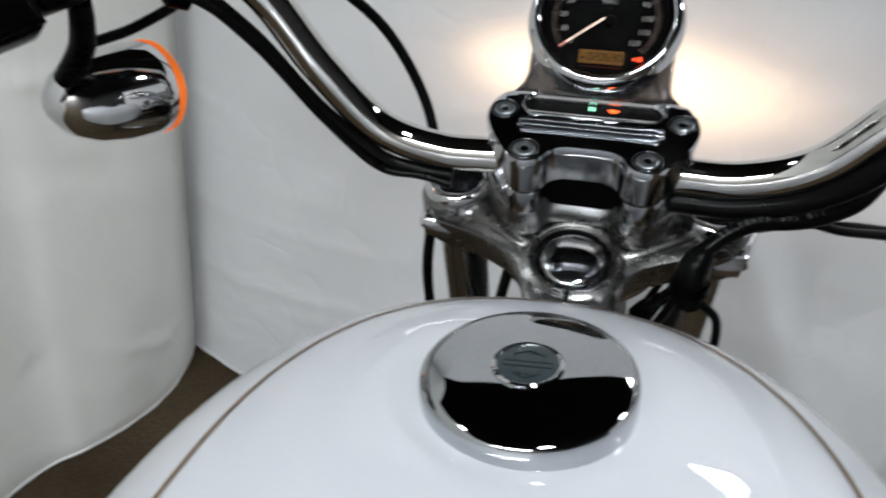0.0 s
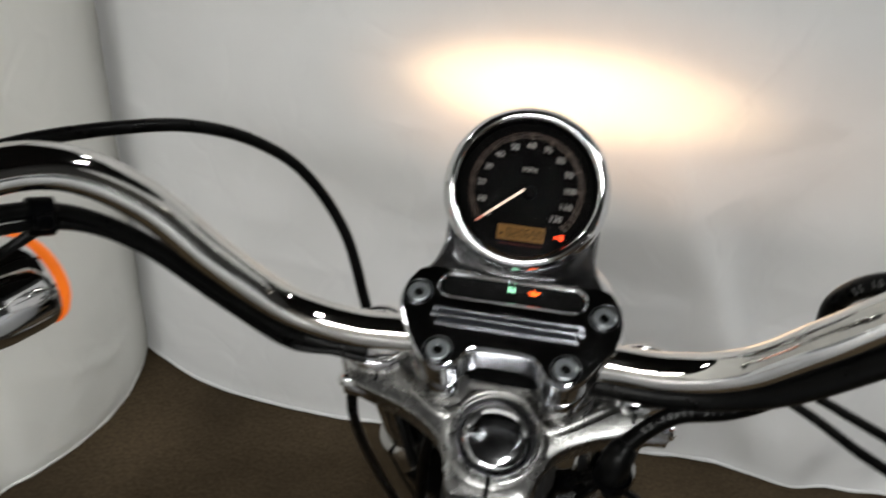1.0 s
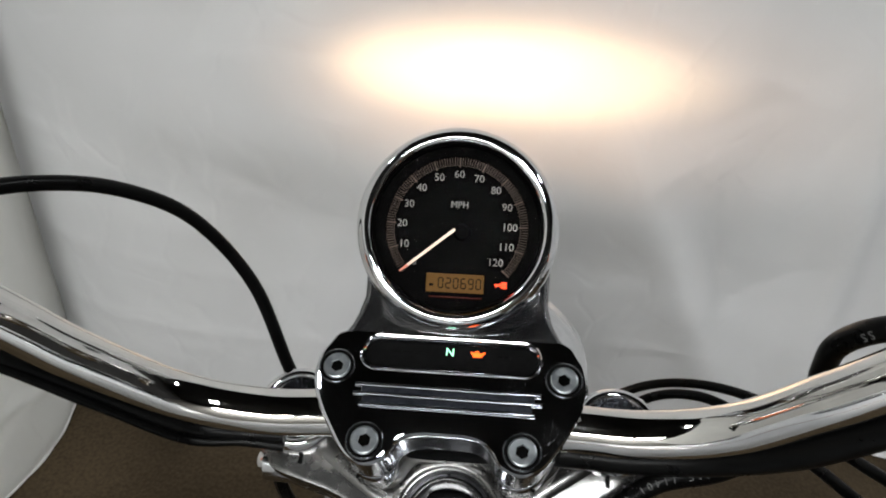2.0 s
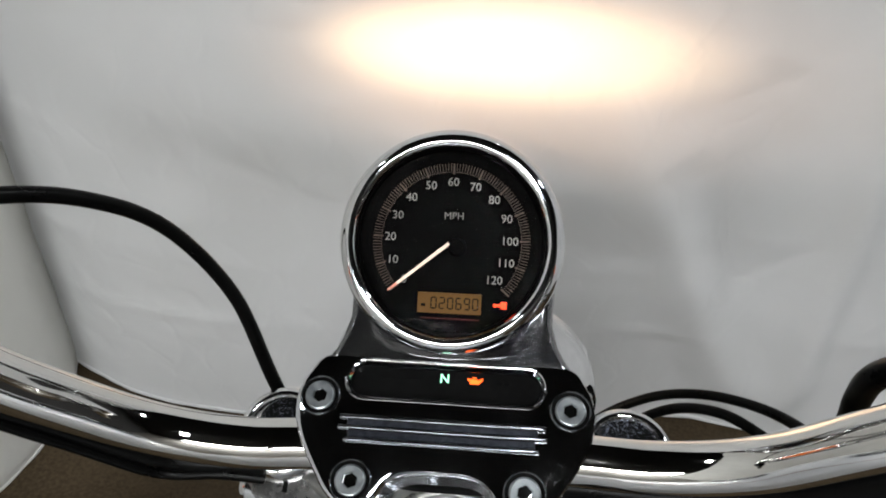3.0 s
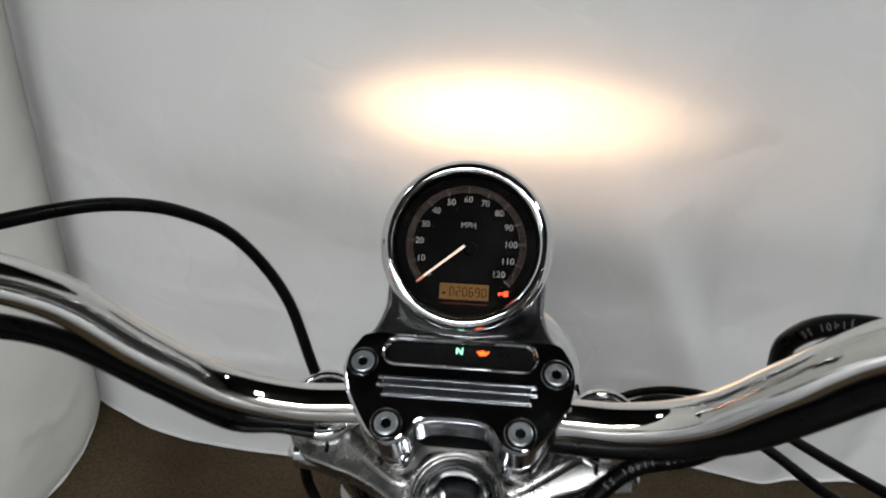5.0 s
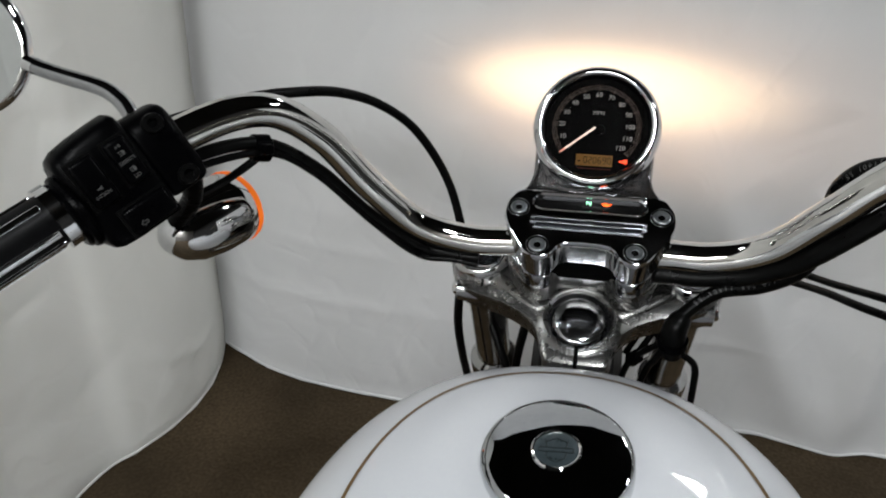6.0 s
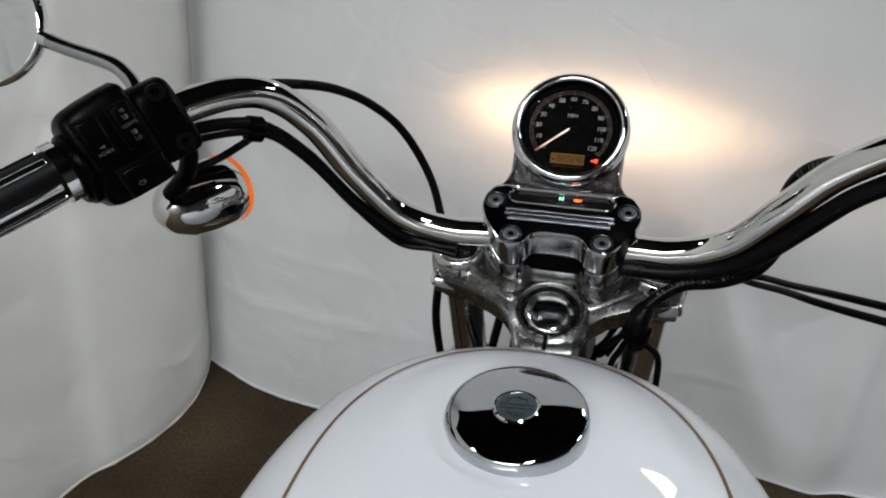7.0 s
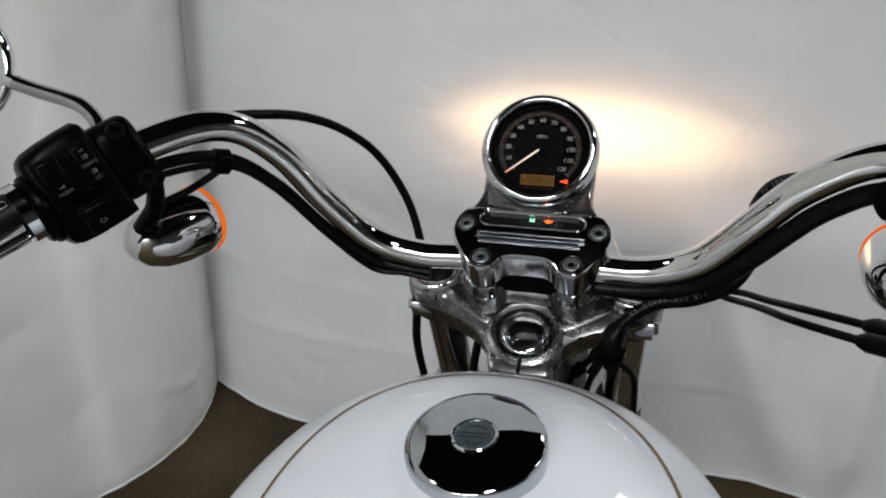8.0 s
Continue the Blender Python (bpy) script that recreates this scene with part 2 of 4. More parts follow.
def lathe(profile, m, seg=48, bm=None, arc=None):
    """Turns (radius, height) pairs about the z axis of the matrix m."""
    bm = bm or bmesh.new()
    rings = []
    for r, h in profile:
        if r < 1e-6:
            rings.append([bm.verts.new(m @ Vector((0, 0, h)))])
        else:
            rings.append([bm.verts.new(m @ Vector((r * math.cos(2 * math.pi * k / seg), r * math.sin(2 * math.pi * k / seg), h))) for k in range(seg)])
    for a, b in zip(rings, rings[1:]):
        for k in range(seg):
            q = [a[k % len(a)], a[(k + 1) % len(a)], b[(k + 1) % len(b)], b[k % len(b)]]
            q = [v for i, v in enumerate(q) if v not in q[:i]]
            if len(q) > 2:
                bm.faces.new(q)
    return bm


def prism(outline, low, high, m, bevel=0.0, segments=2, bm=None):
    """A plate: the outline (x, y) between two heights along the z axis of m, with rounded edges."""
    own = bmesh.new()
    top = [own.verts.new((x, y, high)) for x, y in outline]
    bot = [own.verts.new((x, y, low)) for x, y in outline]
    n = len(outline)
    own.faces.new(top)
    own.faces.new(bot[::-1])
    for i in range(n):
        own.faces.new((top[i], bot[i], bot[(i + 1) % n], top[(i + 1) % n]))
    bmesh.ops.recalc_face_normals(own, faces=own.faces)
    if bevel:
        rim = [e for e in own.edges if abs(e.verts[0].co.z - e.verts[1].co.z) < 1e-9]
        bmesh.ops.bevel(own, geom=rim, offset=bevel, segments=segments, profile=0.5, affect="EDGES", clamp_overlap=True)
    own.transform(m)
    if bm is None:
        return own
    tmp = bpy.data.meshes.new("tmp")
    own.to_mesh(tmp)
    own.free()
    bm.from_mesh(tmp)
    bpy.data.meshes.remove(tmp)
    return bm


def box(size, m, bevel=0.002, segments=2, bm=None, taper=1.0):
    own = bmesh.new()
    bmesh.ops.create_cube(own, size=1.0)
    for v in own.verts:
        s = taper if v.co.z > 0 else 1.0
        v.co = Vector((v.co.x * size[0] * s, v.co.y * size[1] * s, v.co.z * size[2]))
    if bevel:
        bmesh.ops.bevel(own, geom=own.edges[:], offset=bevel, segments=segments, profile=0.5, affect="EDGES", clamp_overlap=True)
    own.transform(m)
    if bm is None:
        return own
    tmp = bpy.data.meshes.new("tmp")
    own.to_mesh(tmp)
    own.free()
    bm.from_mesh(tmp)
    bpy.data.meshes.remove(tmp)
    return bm


def axes(origin, x, z):
    """A frame with its z axis along z and its x axis as near as may be to x."""
    z = Vector(z).normalized()
    y = z.cross(Vector(x)).normalized()
    x = y.cross(z)
    return Matrix.Translation(origin) @ Matrix((x, y, z)).transposed().to_4x4()


def holed(outline, hole, low, high, m, bevel, lip):
    """A plate with a slot through it; its outer rim rounded, the slot's rim chamfered."""
    own = bmesh.new()

    def inset(loop, d):
        out, n = [], len(loop)
        area = sum(loop[i - 1][0] * loop[i][1] - loop[i][0] * loop[i - 1][1] for i in range(n))
        for i in range(n):
            t = Vector((loop[(i + 1) % n][0] - loop[i - 1][0], loop[(i + 1) % n][1] - loop[i - 1][1])).normalized()
            s = d if area > 0 else -d
            out.append((loop[i][0] - t.y * s, loop[i][1] + t.x * s))
        return out

    def wall(loop, levels):
        rings = [[own.verts.new((x, y, h)) for x, y in inset(loop, d)] for d, h in levels]
        for a, b in zip(rings, rings[1:]):
            for k in range(len(loop)):
                own.faces.new((a[k], a[(k + 1) % len(loop)], b[(k + 1) % len(loop)], b[k]))
        return rings

    rim = wall(outline, [(0, low), (0, high - bevel), (0.3 * bevel, high - 0.3 * bevel), (bevel, high)])
    slot = wall(hole, [(0, high), (lip * 0.4, high - lip * 0.15), (lip, high - lip), (lip, low)])
    for ring in ((rim[-1], slot[0]), (rim[0], slot[-1])):
        edges = [own.edges.get((r[k], r[(k + 1) % len(r)])) for r in ring for k in range(len(r))]
        bmesh.ops.triangle_fill(own, use_beauty=True, use_dissolve=False, edges=edges)
    own.transform(m)
    return own


def smooth_outline(points, n=5):
    """A closed Catmull-Rom outline."""
    p = [Vector((*q, 0)) for q in points]
    out, c = [], len(p)
    for i in range(c):
        a, b, d, e = p[i - 1], p[i], p[(i + 1) % c], p[(i + 2) % c]
        for k in range(n):
            s = k / n
            v = 0.5 * (2 * b + (d - a) * s + (2 * a - 5 * b + 4 * d - e) * s * s + (3 * b - a - 3 * d + e) * s ** 3)
            out.append((v.x, v.y))
    return out


def rounded(w, h, r, n=5):
    return [(sx * (w / 2 - r) + r * math.cos(a0 + math.pi / 2 * k / n), sy * (h / 2 - r) + r * math.sin(a0 + math.pi / 2 * k / n))
            for sx, sy, a0 in ((1, 1, 0), (-1, 1, math.pi / 2), (-1, -1, math.pi), (1, -1, 1.5 * math.pi)) for k in range(n + 1)]


def shade(bm, angle=35):
    limit = radians(angle)
    for f in bm.faces:
        f.smooth = True
    for e in bm.edges:
        e.smooth = len(e.link_faces) != 2 or e.calc_face_angle(0) < limit
    return bm


def part(name, bm, mat, parent=None, label="", angle=35, fix=True):
    """One mesh object under a thing or a part; fork-frame coordinates become the parent's."""
    if fix:
        bmesh.ops.recalc_face_normals(bm, faces=bm.faces)
    shade(bm, angle)
    me = bpy.data.meshes.new(name)
    bm.to_mesh(me)
    bm.free()
    me.materials.append(mat)
    ob = new(name, me)
    if parent:
        ob.parent = parent
    return tagged(ob, label) if label else ob


def letters(text, size, m, bm=None):
    """Flat lettering in the built-in font, centred, in the xy plane of m."""
    cu = bpy.data.curves.new("lettering", "FONT")
    cu.body, cu.size, cu.align_x, cu.align_y, cu.extrude = text, size, "CENTER", "CENTER", 0.00008
    cu.resolution_u = 3
    ob = bpy.data.objects.new("lettering", cu)
    scene.collection.objects.link(ob)
    bpy.context.view_layer.update()
    me = bpy.data.meshes.new_from_object(ob.evaluated_get(bpy.context.evaluated_depsgraph_get()))
    bpy.data.objects.remove(ob)
    me.transform(m)
    bm = bm or bmesh.new()
    bm.from_mesh(me)
    bpy.data.meshes.remove(me)
    return bm


# ---- booth ----
def curtain(name, plan, height, folds, seed, label, amp=0.012, crease=(), lean=0.0, crumple=1.0, cloth=CLOTH_COOL):
    """A hanging sheet along a plan line, with soft folds, pressed creases and an uneven hem."""
    line = spline([(x, y, 0) for x, y in plan], 40)
    cum = [0.0]
    for a, b in zip(line, line[1:]):
        cum.append(cum[-1] + (b - a).length)
    step, zs = 0.010, [0.0, 0.006, 0.014, 0.022] + [0.03 + 0.0125 * k for k in range(int((height - 0.03) / 0.0125) + 1)]
    n = int(cum[-1] / step)
    bm, rows, j = bmesh.new(), [], 0
    rng = random.Random(int(seed))
    wrinkles = [(rng.uniform(0, cum[-1]), rng.uniform(0.05, height), rng.gauss(0.0, 0.45) + (0.3 if rng.random() < 0.4 else 0.0), rng.uniform(0.05, 0.20), rng.uniform(0.006, 0.016), rng.choice((-1, 1)) * crumple * rng.uniform(0.0007, 0.0026)) for _ in range(int(34 * cum[-1]))]
    for i in range(n + 1):
        s = cum[-1] * i / n
        while j < len(line) - 2 and cum[j + 1] < s:
            j += 1
        f = (s - cum[j]) / max(cum[j + 1] - cum[j], 1e-9)
        p = line[j].lerp(line[j + 1], f)
        t = (line[j + 1] - line[j]).normalized()
        nrm = Vector((t.y, -t.x, 0))
        hem = 0.006 * noise.noise((s * 3.1, seed, 0)) + 0.004 * noise.noise((s * 11, seed, 5))
        near = [q for q in wrinkles if abs(q[0] - s) < q[3] + 0.05]
        col = []
        for z in zs:
            d = amp * noise.noise((s * 1.6, z * 0.35, seed)) + 0.35 * amp * noise.noise((s * 4.5 + z * 0.6, z * 0.8 - 0.4 * s, seed + 9))
            d += 0.10 * amp * noise.noise((s * 13 - z * 5, z * 10 + s * 4, seed + 21))
            for at, width, a, slant, top in folds:
                u = (s - at - slant * z) / width
                d += a * math.exp(-u * u) * (0.75 + 0.25 * noise.noise((z * 1.7, at, seed))) * (0.35 + 0.65 * min(1.0, z / 0.15)) * math.exp(-(max(0.0, z - top) / 0.22) ** 2)
            for zc, a, tilt in crease:
                u = (z - zc - tilt * s - 0.012 * noise.noise((s * 2.2, zc * 7, seed))) / 0.009
                d += 0.45 * a * math.exp(-abs(u)) * (0.6 + 0.8 * noise.noise((s * 2.6, zc, seed + 3)))
            for ws, wz, ang, length, width, a in near:
                ds, dz = s - ws, z - wz
                u, v = (ds * math.cos(ang) + dz * math.sin(ang)) / length, (dz * math.cos(ang) - ds * math.sin(ang)) / width
                if abs(u) < 1 and abs(v) < 3:
                    d += a * (1 - u * u) ** 2 * math.exp(-v * v)
            if z < 0.03:
                d += 0.004 * (1 - z / 0.03)
            col.append(bm.verts.new(p + nrm * d + Vector((lean * z, 0, z + max(hem, -0.002) * (1 - min(1, z / 0.4)) + 0.003))))
        rows.append(col)
    for a, b in zip(rows, rows[1:]):
        for k in range(len(zs) - 1):
            bm.faces.new((a[k], b[k], b[k + 1], a[k + 1]))
    sweep([c[0].co + Vector((0, 0, 0.003)) for c in rows[::2]], lambda s: 0.0055 + 0.0022 * noise.noise((s * 90, seed, 2)) + 0.001 * noise.noise((s * 260, seed, 7)), 8, bm)
    ob = part(name, bm, cloth, angle=180)
    m = ob.modifiers.new("thickness", "SOLIDIFY")
    m.thickness, m.offset = 0.0025, -1
    return tagged(ob, label, "curtain", kind="structure")


def slab(name, size, centre, mat, label, category):
    return tagged(part(name, box(size, Matrix.Translation(centre), 0), mat), label, category, kind="structure")


slab("floor", (7.0, 10.0, 0.1), (0.4, -0.2, -0.05), FLOOR_MAT, "brown mottled low-pile floor of the photo booth", "floor")
slab("ceiling", (7.0, 10.0, 0.1), (0.4, -0.2, 3.65), CEILING_DARK, "dark unlit ceiling above the booth", "ceiling")
# The walls are unseen, added with tones set for the chrome's reflections.
slab("wall_south", (7.0, 0.1, 3.6), (0.4, -5.25, 1.8), WALL_PALE, "unseen pale plain wall, added to lighten the chrome's reflections", "wall")
slab("wall_east", (0.1, 10.0, 3.6), (3.95, -0.2, 1.8), WALL_DARK, "unseen dark plain side wall, added to close the room", "wall")
slab("wall_west", (0.1, 10.0, 3.6), (-3.15, -0.2, 1.8), WALL_DARK, "unseen dark plain side wall, added to close the room", "wall")
slab("wall_north", (7.0, 0.1, 3.6), (0.4, 4.85, 1.8), WALL_DARK, "unseen dark plain wall added behind the white curtains", "wall")

# Past x 1.5 the sheet is unseen, added to bounce light back.
curtain("backdrop_curtain_back", [(-1.45, 0.94), (-1.15, 0.915), (-1.0, 0.885), (-0.90, 0.85), (-0.82, 0.815), (-0.74, 0.785), (-0.64, 0.763), (-0.50, 0.758), (-0.35, 0.772), (-0.15, 0.812), (0.1, 0.865), (0.4, 0.925), (0.68, 0.960), (1.07, 0.985), (1.5, 0.975), (1.85, 0.80), (2.0, 0.35), (2.05, -0.4)],
        1.92, [(2.18, 0.075, 0.045, -0.60, 0.50), (2.03, 0.09, -0.020, -0.05, 2.0), (2.25, 0.05, 0.056, -0.10, 2.0), (2.47, 0.06, -0.056, 0.04, 2.0), (2.67, 0.07, 0.022, 0.0, 2.0), (2.95, 0.09, 0.02, 0.03, 2.0), (1.20, 0.16, 0.008, 0.1, 2.0)], 3.0,
        "white cloth backdrop curtain with soft folds and creases", 0.014,
        [(0.27, 0.008, 0.004), (0.42, 0.005, 0.01), (0.63, 0.003, -0.01), (0.86, 0.003, 0.01), (1.08, 0.002, 0.0), (1.35, 0.003, 0.0)], 0.0, 1.4)
curtain("backdrop_curtain_side", [(-0.876, 0.838), (-0.842, 0.755), (-0.822, 0.65), (-0.838, 0.53), (-0.866, 0.425), (-0.905, 0.29), (-0.92, -0.2), (-0.95, -0.8), (-0.97, -1.6), (-1.0, -2.4), (-1.02, -3.4)],
        1.92, [(0.32, 0.09, -0.012, 0.15, 2.0), (0.75, 0.08, 0.012, -0.2, 2.0)], 11.0,
        "white cloth side curtain, creased, with a curved hem", 0.016,
        [(0.18, 0.006, 0.10), (0.36, 0.007, -0.12), (0.58, 0.006, 0.06), (0.84, 0.006, -0.05), (1.1, 0.005, 0.03)], -0.014, 2.2, CLOTH_WARM_LIFTED)


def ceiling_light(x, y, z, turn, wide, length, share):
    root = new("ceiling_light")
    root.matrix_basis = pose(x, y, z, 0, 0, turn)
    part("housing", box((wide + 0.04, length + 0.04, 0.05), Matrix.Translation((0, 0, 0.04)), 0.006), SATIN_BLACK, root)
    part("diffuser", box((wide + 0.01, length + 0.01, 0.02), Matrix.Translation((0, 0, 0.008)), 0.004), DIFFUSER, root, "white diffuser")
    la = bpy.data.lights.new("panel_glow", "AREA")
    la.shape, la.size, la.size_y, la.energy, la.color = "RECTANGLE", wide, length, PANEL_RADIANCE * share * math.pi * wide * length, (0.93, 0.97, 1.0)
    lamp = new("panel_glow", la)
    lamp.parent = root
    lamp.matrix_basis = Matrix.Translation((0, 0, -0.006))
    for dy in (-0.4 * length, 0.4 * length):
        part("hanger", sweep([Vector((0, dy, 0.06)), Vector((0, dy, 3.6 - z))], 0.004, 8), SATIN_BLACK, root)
    return tagged(root, "white panel light hung out of view, some added as fill", "light", "ceiling lights")


# The two panels at y -4.6 are unseen, added to even out the curtains.
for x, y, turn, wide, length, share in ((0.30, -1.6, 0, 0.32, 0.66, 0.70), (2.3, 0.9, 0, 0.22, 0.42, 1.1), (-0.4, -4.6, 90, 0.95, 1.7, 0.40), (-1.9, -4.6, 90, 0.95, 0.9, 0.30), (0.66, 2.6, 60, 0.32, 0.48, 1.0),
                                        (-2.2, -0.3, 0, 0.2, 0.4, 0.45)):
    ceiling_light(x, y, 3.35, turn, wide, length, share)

# ---- motorcycle ----
# the front end's own frame: x to the right, the bars' clamp at its origin, leaning on its stand
FRONT = Matrix(((0.99372, 0.0, -0.11188, 0.0), (0.02069, 0.98275, 0.18376, 0.0), (0.10995, -0.18492, 0.97658, 1.03), (0, 0, 0, 1)))
HORIZON = FRONT.to_3x3().transposed() @ Vector((0, 1, 0))
PLUMB = FRONT.to_3x3().transposed() @ Vector((0, 0, 1))
BASE = FRONT.inverted() @ Vector((0.10, 0.42, 0.0))
bike = new("motorcycle")
bike.matrix_basis = FRONT @ Matrix.Translation(BASE)
tagged(bike, "white cruiser motorcycle with chrome handlebar, leaning on its stand", "motorcycle")


def piece(name, bm, mat, parent=None, label="", angle=35):
    ob = part(name, bm, mat, parent or bike, label, angle)
    if not parent:
        ob.matrix_parent_inverse = Matrix.Translation(-BASE)
    return ob


X = Vector((1, 0, 0))
# tank: a rounded shell, wide at the front, about its own axes
TANK_O = Vector((-0.0064, -0.2138, -0.0917))
TANK = Matrix.Translation(TANK_O) @ Matrix.Rotation(0.1926, 4, "X") @ Matrix.Rotation(-0.0382, 4, "Y")
TA, TF, TR, TB, TC, TH, TP, TQ = 0.2049, 0.249, 0.33, -0.0646, -0.2822, 0.2705, 2.2263, 4.085


def tank_at(rho, theta, out=0.0):
    c, s = math.cos(theta), math.sin(theta)
    k = (abs(c) ** TP + abs(s) ** TP) ** (-1 / TP) * rho
    return Vector((TA * k * c, TB + (TF if s > 0 else TR) * k * s, TC + TH * max(0.0, 1 - rho ** TQ) ** (1 / TQ) + out))


def tank_mesh():
    bm, seg, rings = bmesh.new(), 128, []
    rhos = [math.sin(math.pi / 2 * k / 44) for k in range(1, 44)]
    rhos = [r for r in rhos if TC + TH * (1 - r ** TQ) ** (1 / TQ) > -0.19]
    top = bm.verts.new(TANK @ Vector((0, TB, TC + TH)))
    for r in rhos:
        rings.append([bm.verts.new(TANK @ tank_at(r, 2 * math.pi * k / seg)) for k in range(seg)])
    for shrink, low in ((0.985, -0.2), (0.9, -0.215), (0.45, -0.217)):
        rings.append([bm.verts.new(TANK @ Vector((v.x * shrink, TB + (v.y - TB) * shrink, low))) for v in (tank_at(rhos[-1], 2 * math.pi * k / seg) for k in range(seg))])
    for k in range(seg):
        bm.faces.new((top, rings[0][k], rings[0][(k + 1) % seg]))
    for a, b in zip(rings, rings[1:]):
        for k in range(seg):
            bm.faces.new((a[k], b[k], b[(k + 1) % seg], a[(k + 1) % seg]))
    bm.faces.new(rings[-1])
    return bm


tank = piece("fuel_tank", tank_mesh(), WHITE_PAINT, None, "glossy white fuel tank with a gold pinstripe", 60)


def stripe_mesh():
    bm, pairs = bmesh.new(), []
    for k in range(161):
        th = radians(-72 + 324 * k / 160)
        pairs.append([bm.verts.new(TANK @ tank_at(r + 0.02 * math.cos(th) + 0.055 * max(0.0, math.sin(th)) ** 2, th, 0.0006)) for r in (0.636, 0.649)])
    for a, b in zip(pairs, pairs[1:]):
        bm.faces.new((a[0], a[1], b[1], b[0]))
    return bm


piece("pinstripe", stripe_mesh(), GOLD, tank, "thin gold pinstripe", 180)
CAP = Matrix.Translation(TANK_O + Vector((0.0011, -0.0002, 0.0036))) @ Matrix.Rotation(-0.085, 4, "Y") @ Matrix.Rotation(0.238, 4, "X")
cap = piece("fuel_cap", lathe([(0, 0.0), (0.0165, -0.0002), (0.03, -0.0008), (0.042, -0.0021), (0.0456, -0.0031), (0.0467, -0.0048), (0.0471, -0.010), (0.0470, -0.0165), (0.0462, -0.0198), (0.0435, -0.0218), (0.036, -0.0225), (0.036, -0.032)], CAP, 96), CAP_CHROME, tank, "round mirror-chrome fuel cap", 60)
# Black colour gives the skirt the shade that lies under the cap.
piece("cap_skirt", lathe([(0.040, -0.014), (0.0435, -0.016), (0.0435, -0.028), (0.040, -0.03)], CAP, 64), SATIN_BLACK, tank, "black skirt giving the line of shade under the cap")
piece("emblem_rim", lathe([(0.0133, 0.0), (0.0136, 0.0011), (0.0145, 0.0014), (0.0154, 0.0007), (0.0154, -0.001)], CAP, 64), CHROME, cap)
piece("emblem", lathe([(0, 0.0009), (0.011, 0.0007), (0.0134, 0.0003), (0.0134, -0.001)], CAP, 48), EMBLEM, cap, "grey-green round emblem with a shield outline", 60)


def shield_lines():
    bm = bmesh.new()
    up = CAP @ Matrix.Translation((0, 0, 0.0010)) @ Matrix.Diagonal((0.94, 0.94, 1, 1))
    for x, y, w, h, a in ((0, 0.0012, 0.022, 0.0007, 0), (0, -0.0022, 0.022, 0.0007, 0), (-0.011, -0.0005, 0.0007, 0.004, 0), (0.011, -0.0005, 0.0007, 0.004, 0),
                          (-0.0068, 0.0048, 0.0007, 0.006, 12), (0.0068, 0.0048, 0.0007, 0.006, -12), (0.0032, 0.0078, 0.0075, 0.0007, -25), (-0.0032, 0.0078, 0.0075, 0.0007, 25),
                          (-0.0062, -0.005, 0.0007, 0.005, 18), (0.0062, -0.005, 0.0007, 0.005, -18), (-0.0028, -0.009, 0.0066, 0.0007, -30), (0.0028, -0.009, 0.0066, 0.0007, 30)):
        box((w, h, 0.0003), up @ pose(x, y, 0, 0, 0, a), 0, bm=bm)
    return bm


piece("shield_outline", shield_lines(), EMBLEM_LINE, cap)

# handlebar
LEFT_BAR = [(-0.0528, 0.0035, -0.0330), (-0.1024, 0.0004, -0.0332), (-0.1463, -0.0075, -0.0202), (-0.1820, -0.0318, 0.0183), (-0.2130, -0.0610, 0.0638), (-0.2422, -0.0985, 0.0876), (-0.2775, -0.1480, 0.0772), (-0.3101, -0.2005, 0.0460), (-0.3457, -0.2575, 0.0169), (-0.3800, -0.3120, -0.0100)]
RIGHT_BAR = [(0.0529, 0.0050, -0.0335), (0.1028, 0.0014, -0.0314), (0.1441, -0.0107, -0.0141), (0.1748, -0.0332, 0.0225), (0.2060, -0.0561, 0.0612), (0.2478, -0.0827, 0.0873), (0.2876, -0.1279, 0.0776), (0.3218, -0.1779, 0.0458), (0.358, -0.235, 0.017), (0.392, -0.29, -0.01)]
bar_line = spline(LEFT_BAR[::-1] + RIGHT_BAR, 10)
piece("handlebar", sweep(bar_line, 0.0127, 32), BAR_CHROME, None, "bent chrome handlebar tube", 60)

# clamp plate
PLATE = axes((0, 0, 0), X, (0, -0.574, 0.819))
half = [(0.0, -0.0325), (0.014, -0.033), (0.0225, -0.037), (0.0285, -0.0455), (0.0385, -0.0495), (0.0485, -0.0455), (0.0575, -0.034), (0.0665, -0.019), (0.0705, -0.006), (0.0695, 0.006), (0.0660, 0.0130), (0.0615, 0.0192), (0.051, 0.0222), (0.025, 0.022), (0.0, 0.022)]
outline = smooth_outline(half + [(-x, y) for x, y in half[-2:0:-1]], 4)
clamp = piece("bar_clamp", holed(outline, [(x, 0.0095 + y) for x, y in rounded(0.0945, 0.0185, 0.0085, 8)], -0.006, 0.0, PLATE, 0.0022, 0.0018), PLATE_CHROME, None, "chrome handlebar clamp plate with cooling ribs", 30)
piece("clamp_body", prism([(x * 0.985, y * 0.985 - 0.0002) for x, y in outline], -0.0298, -0.0062, PLATE, 0.0006, 1), SATIN_ALU, clamp, "satin aluminium clamp body", 30)
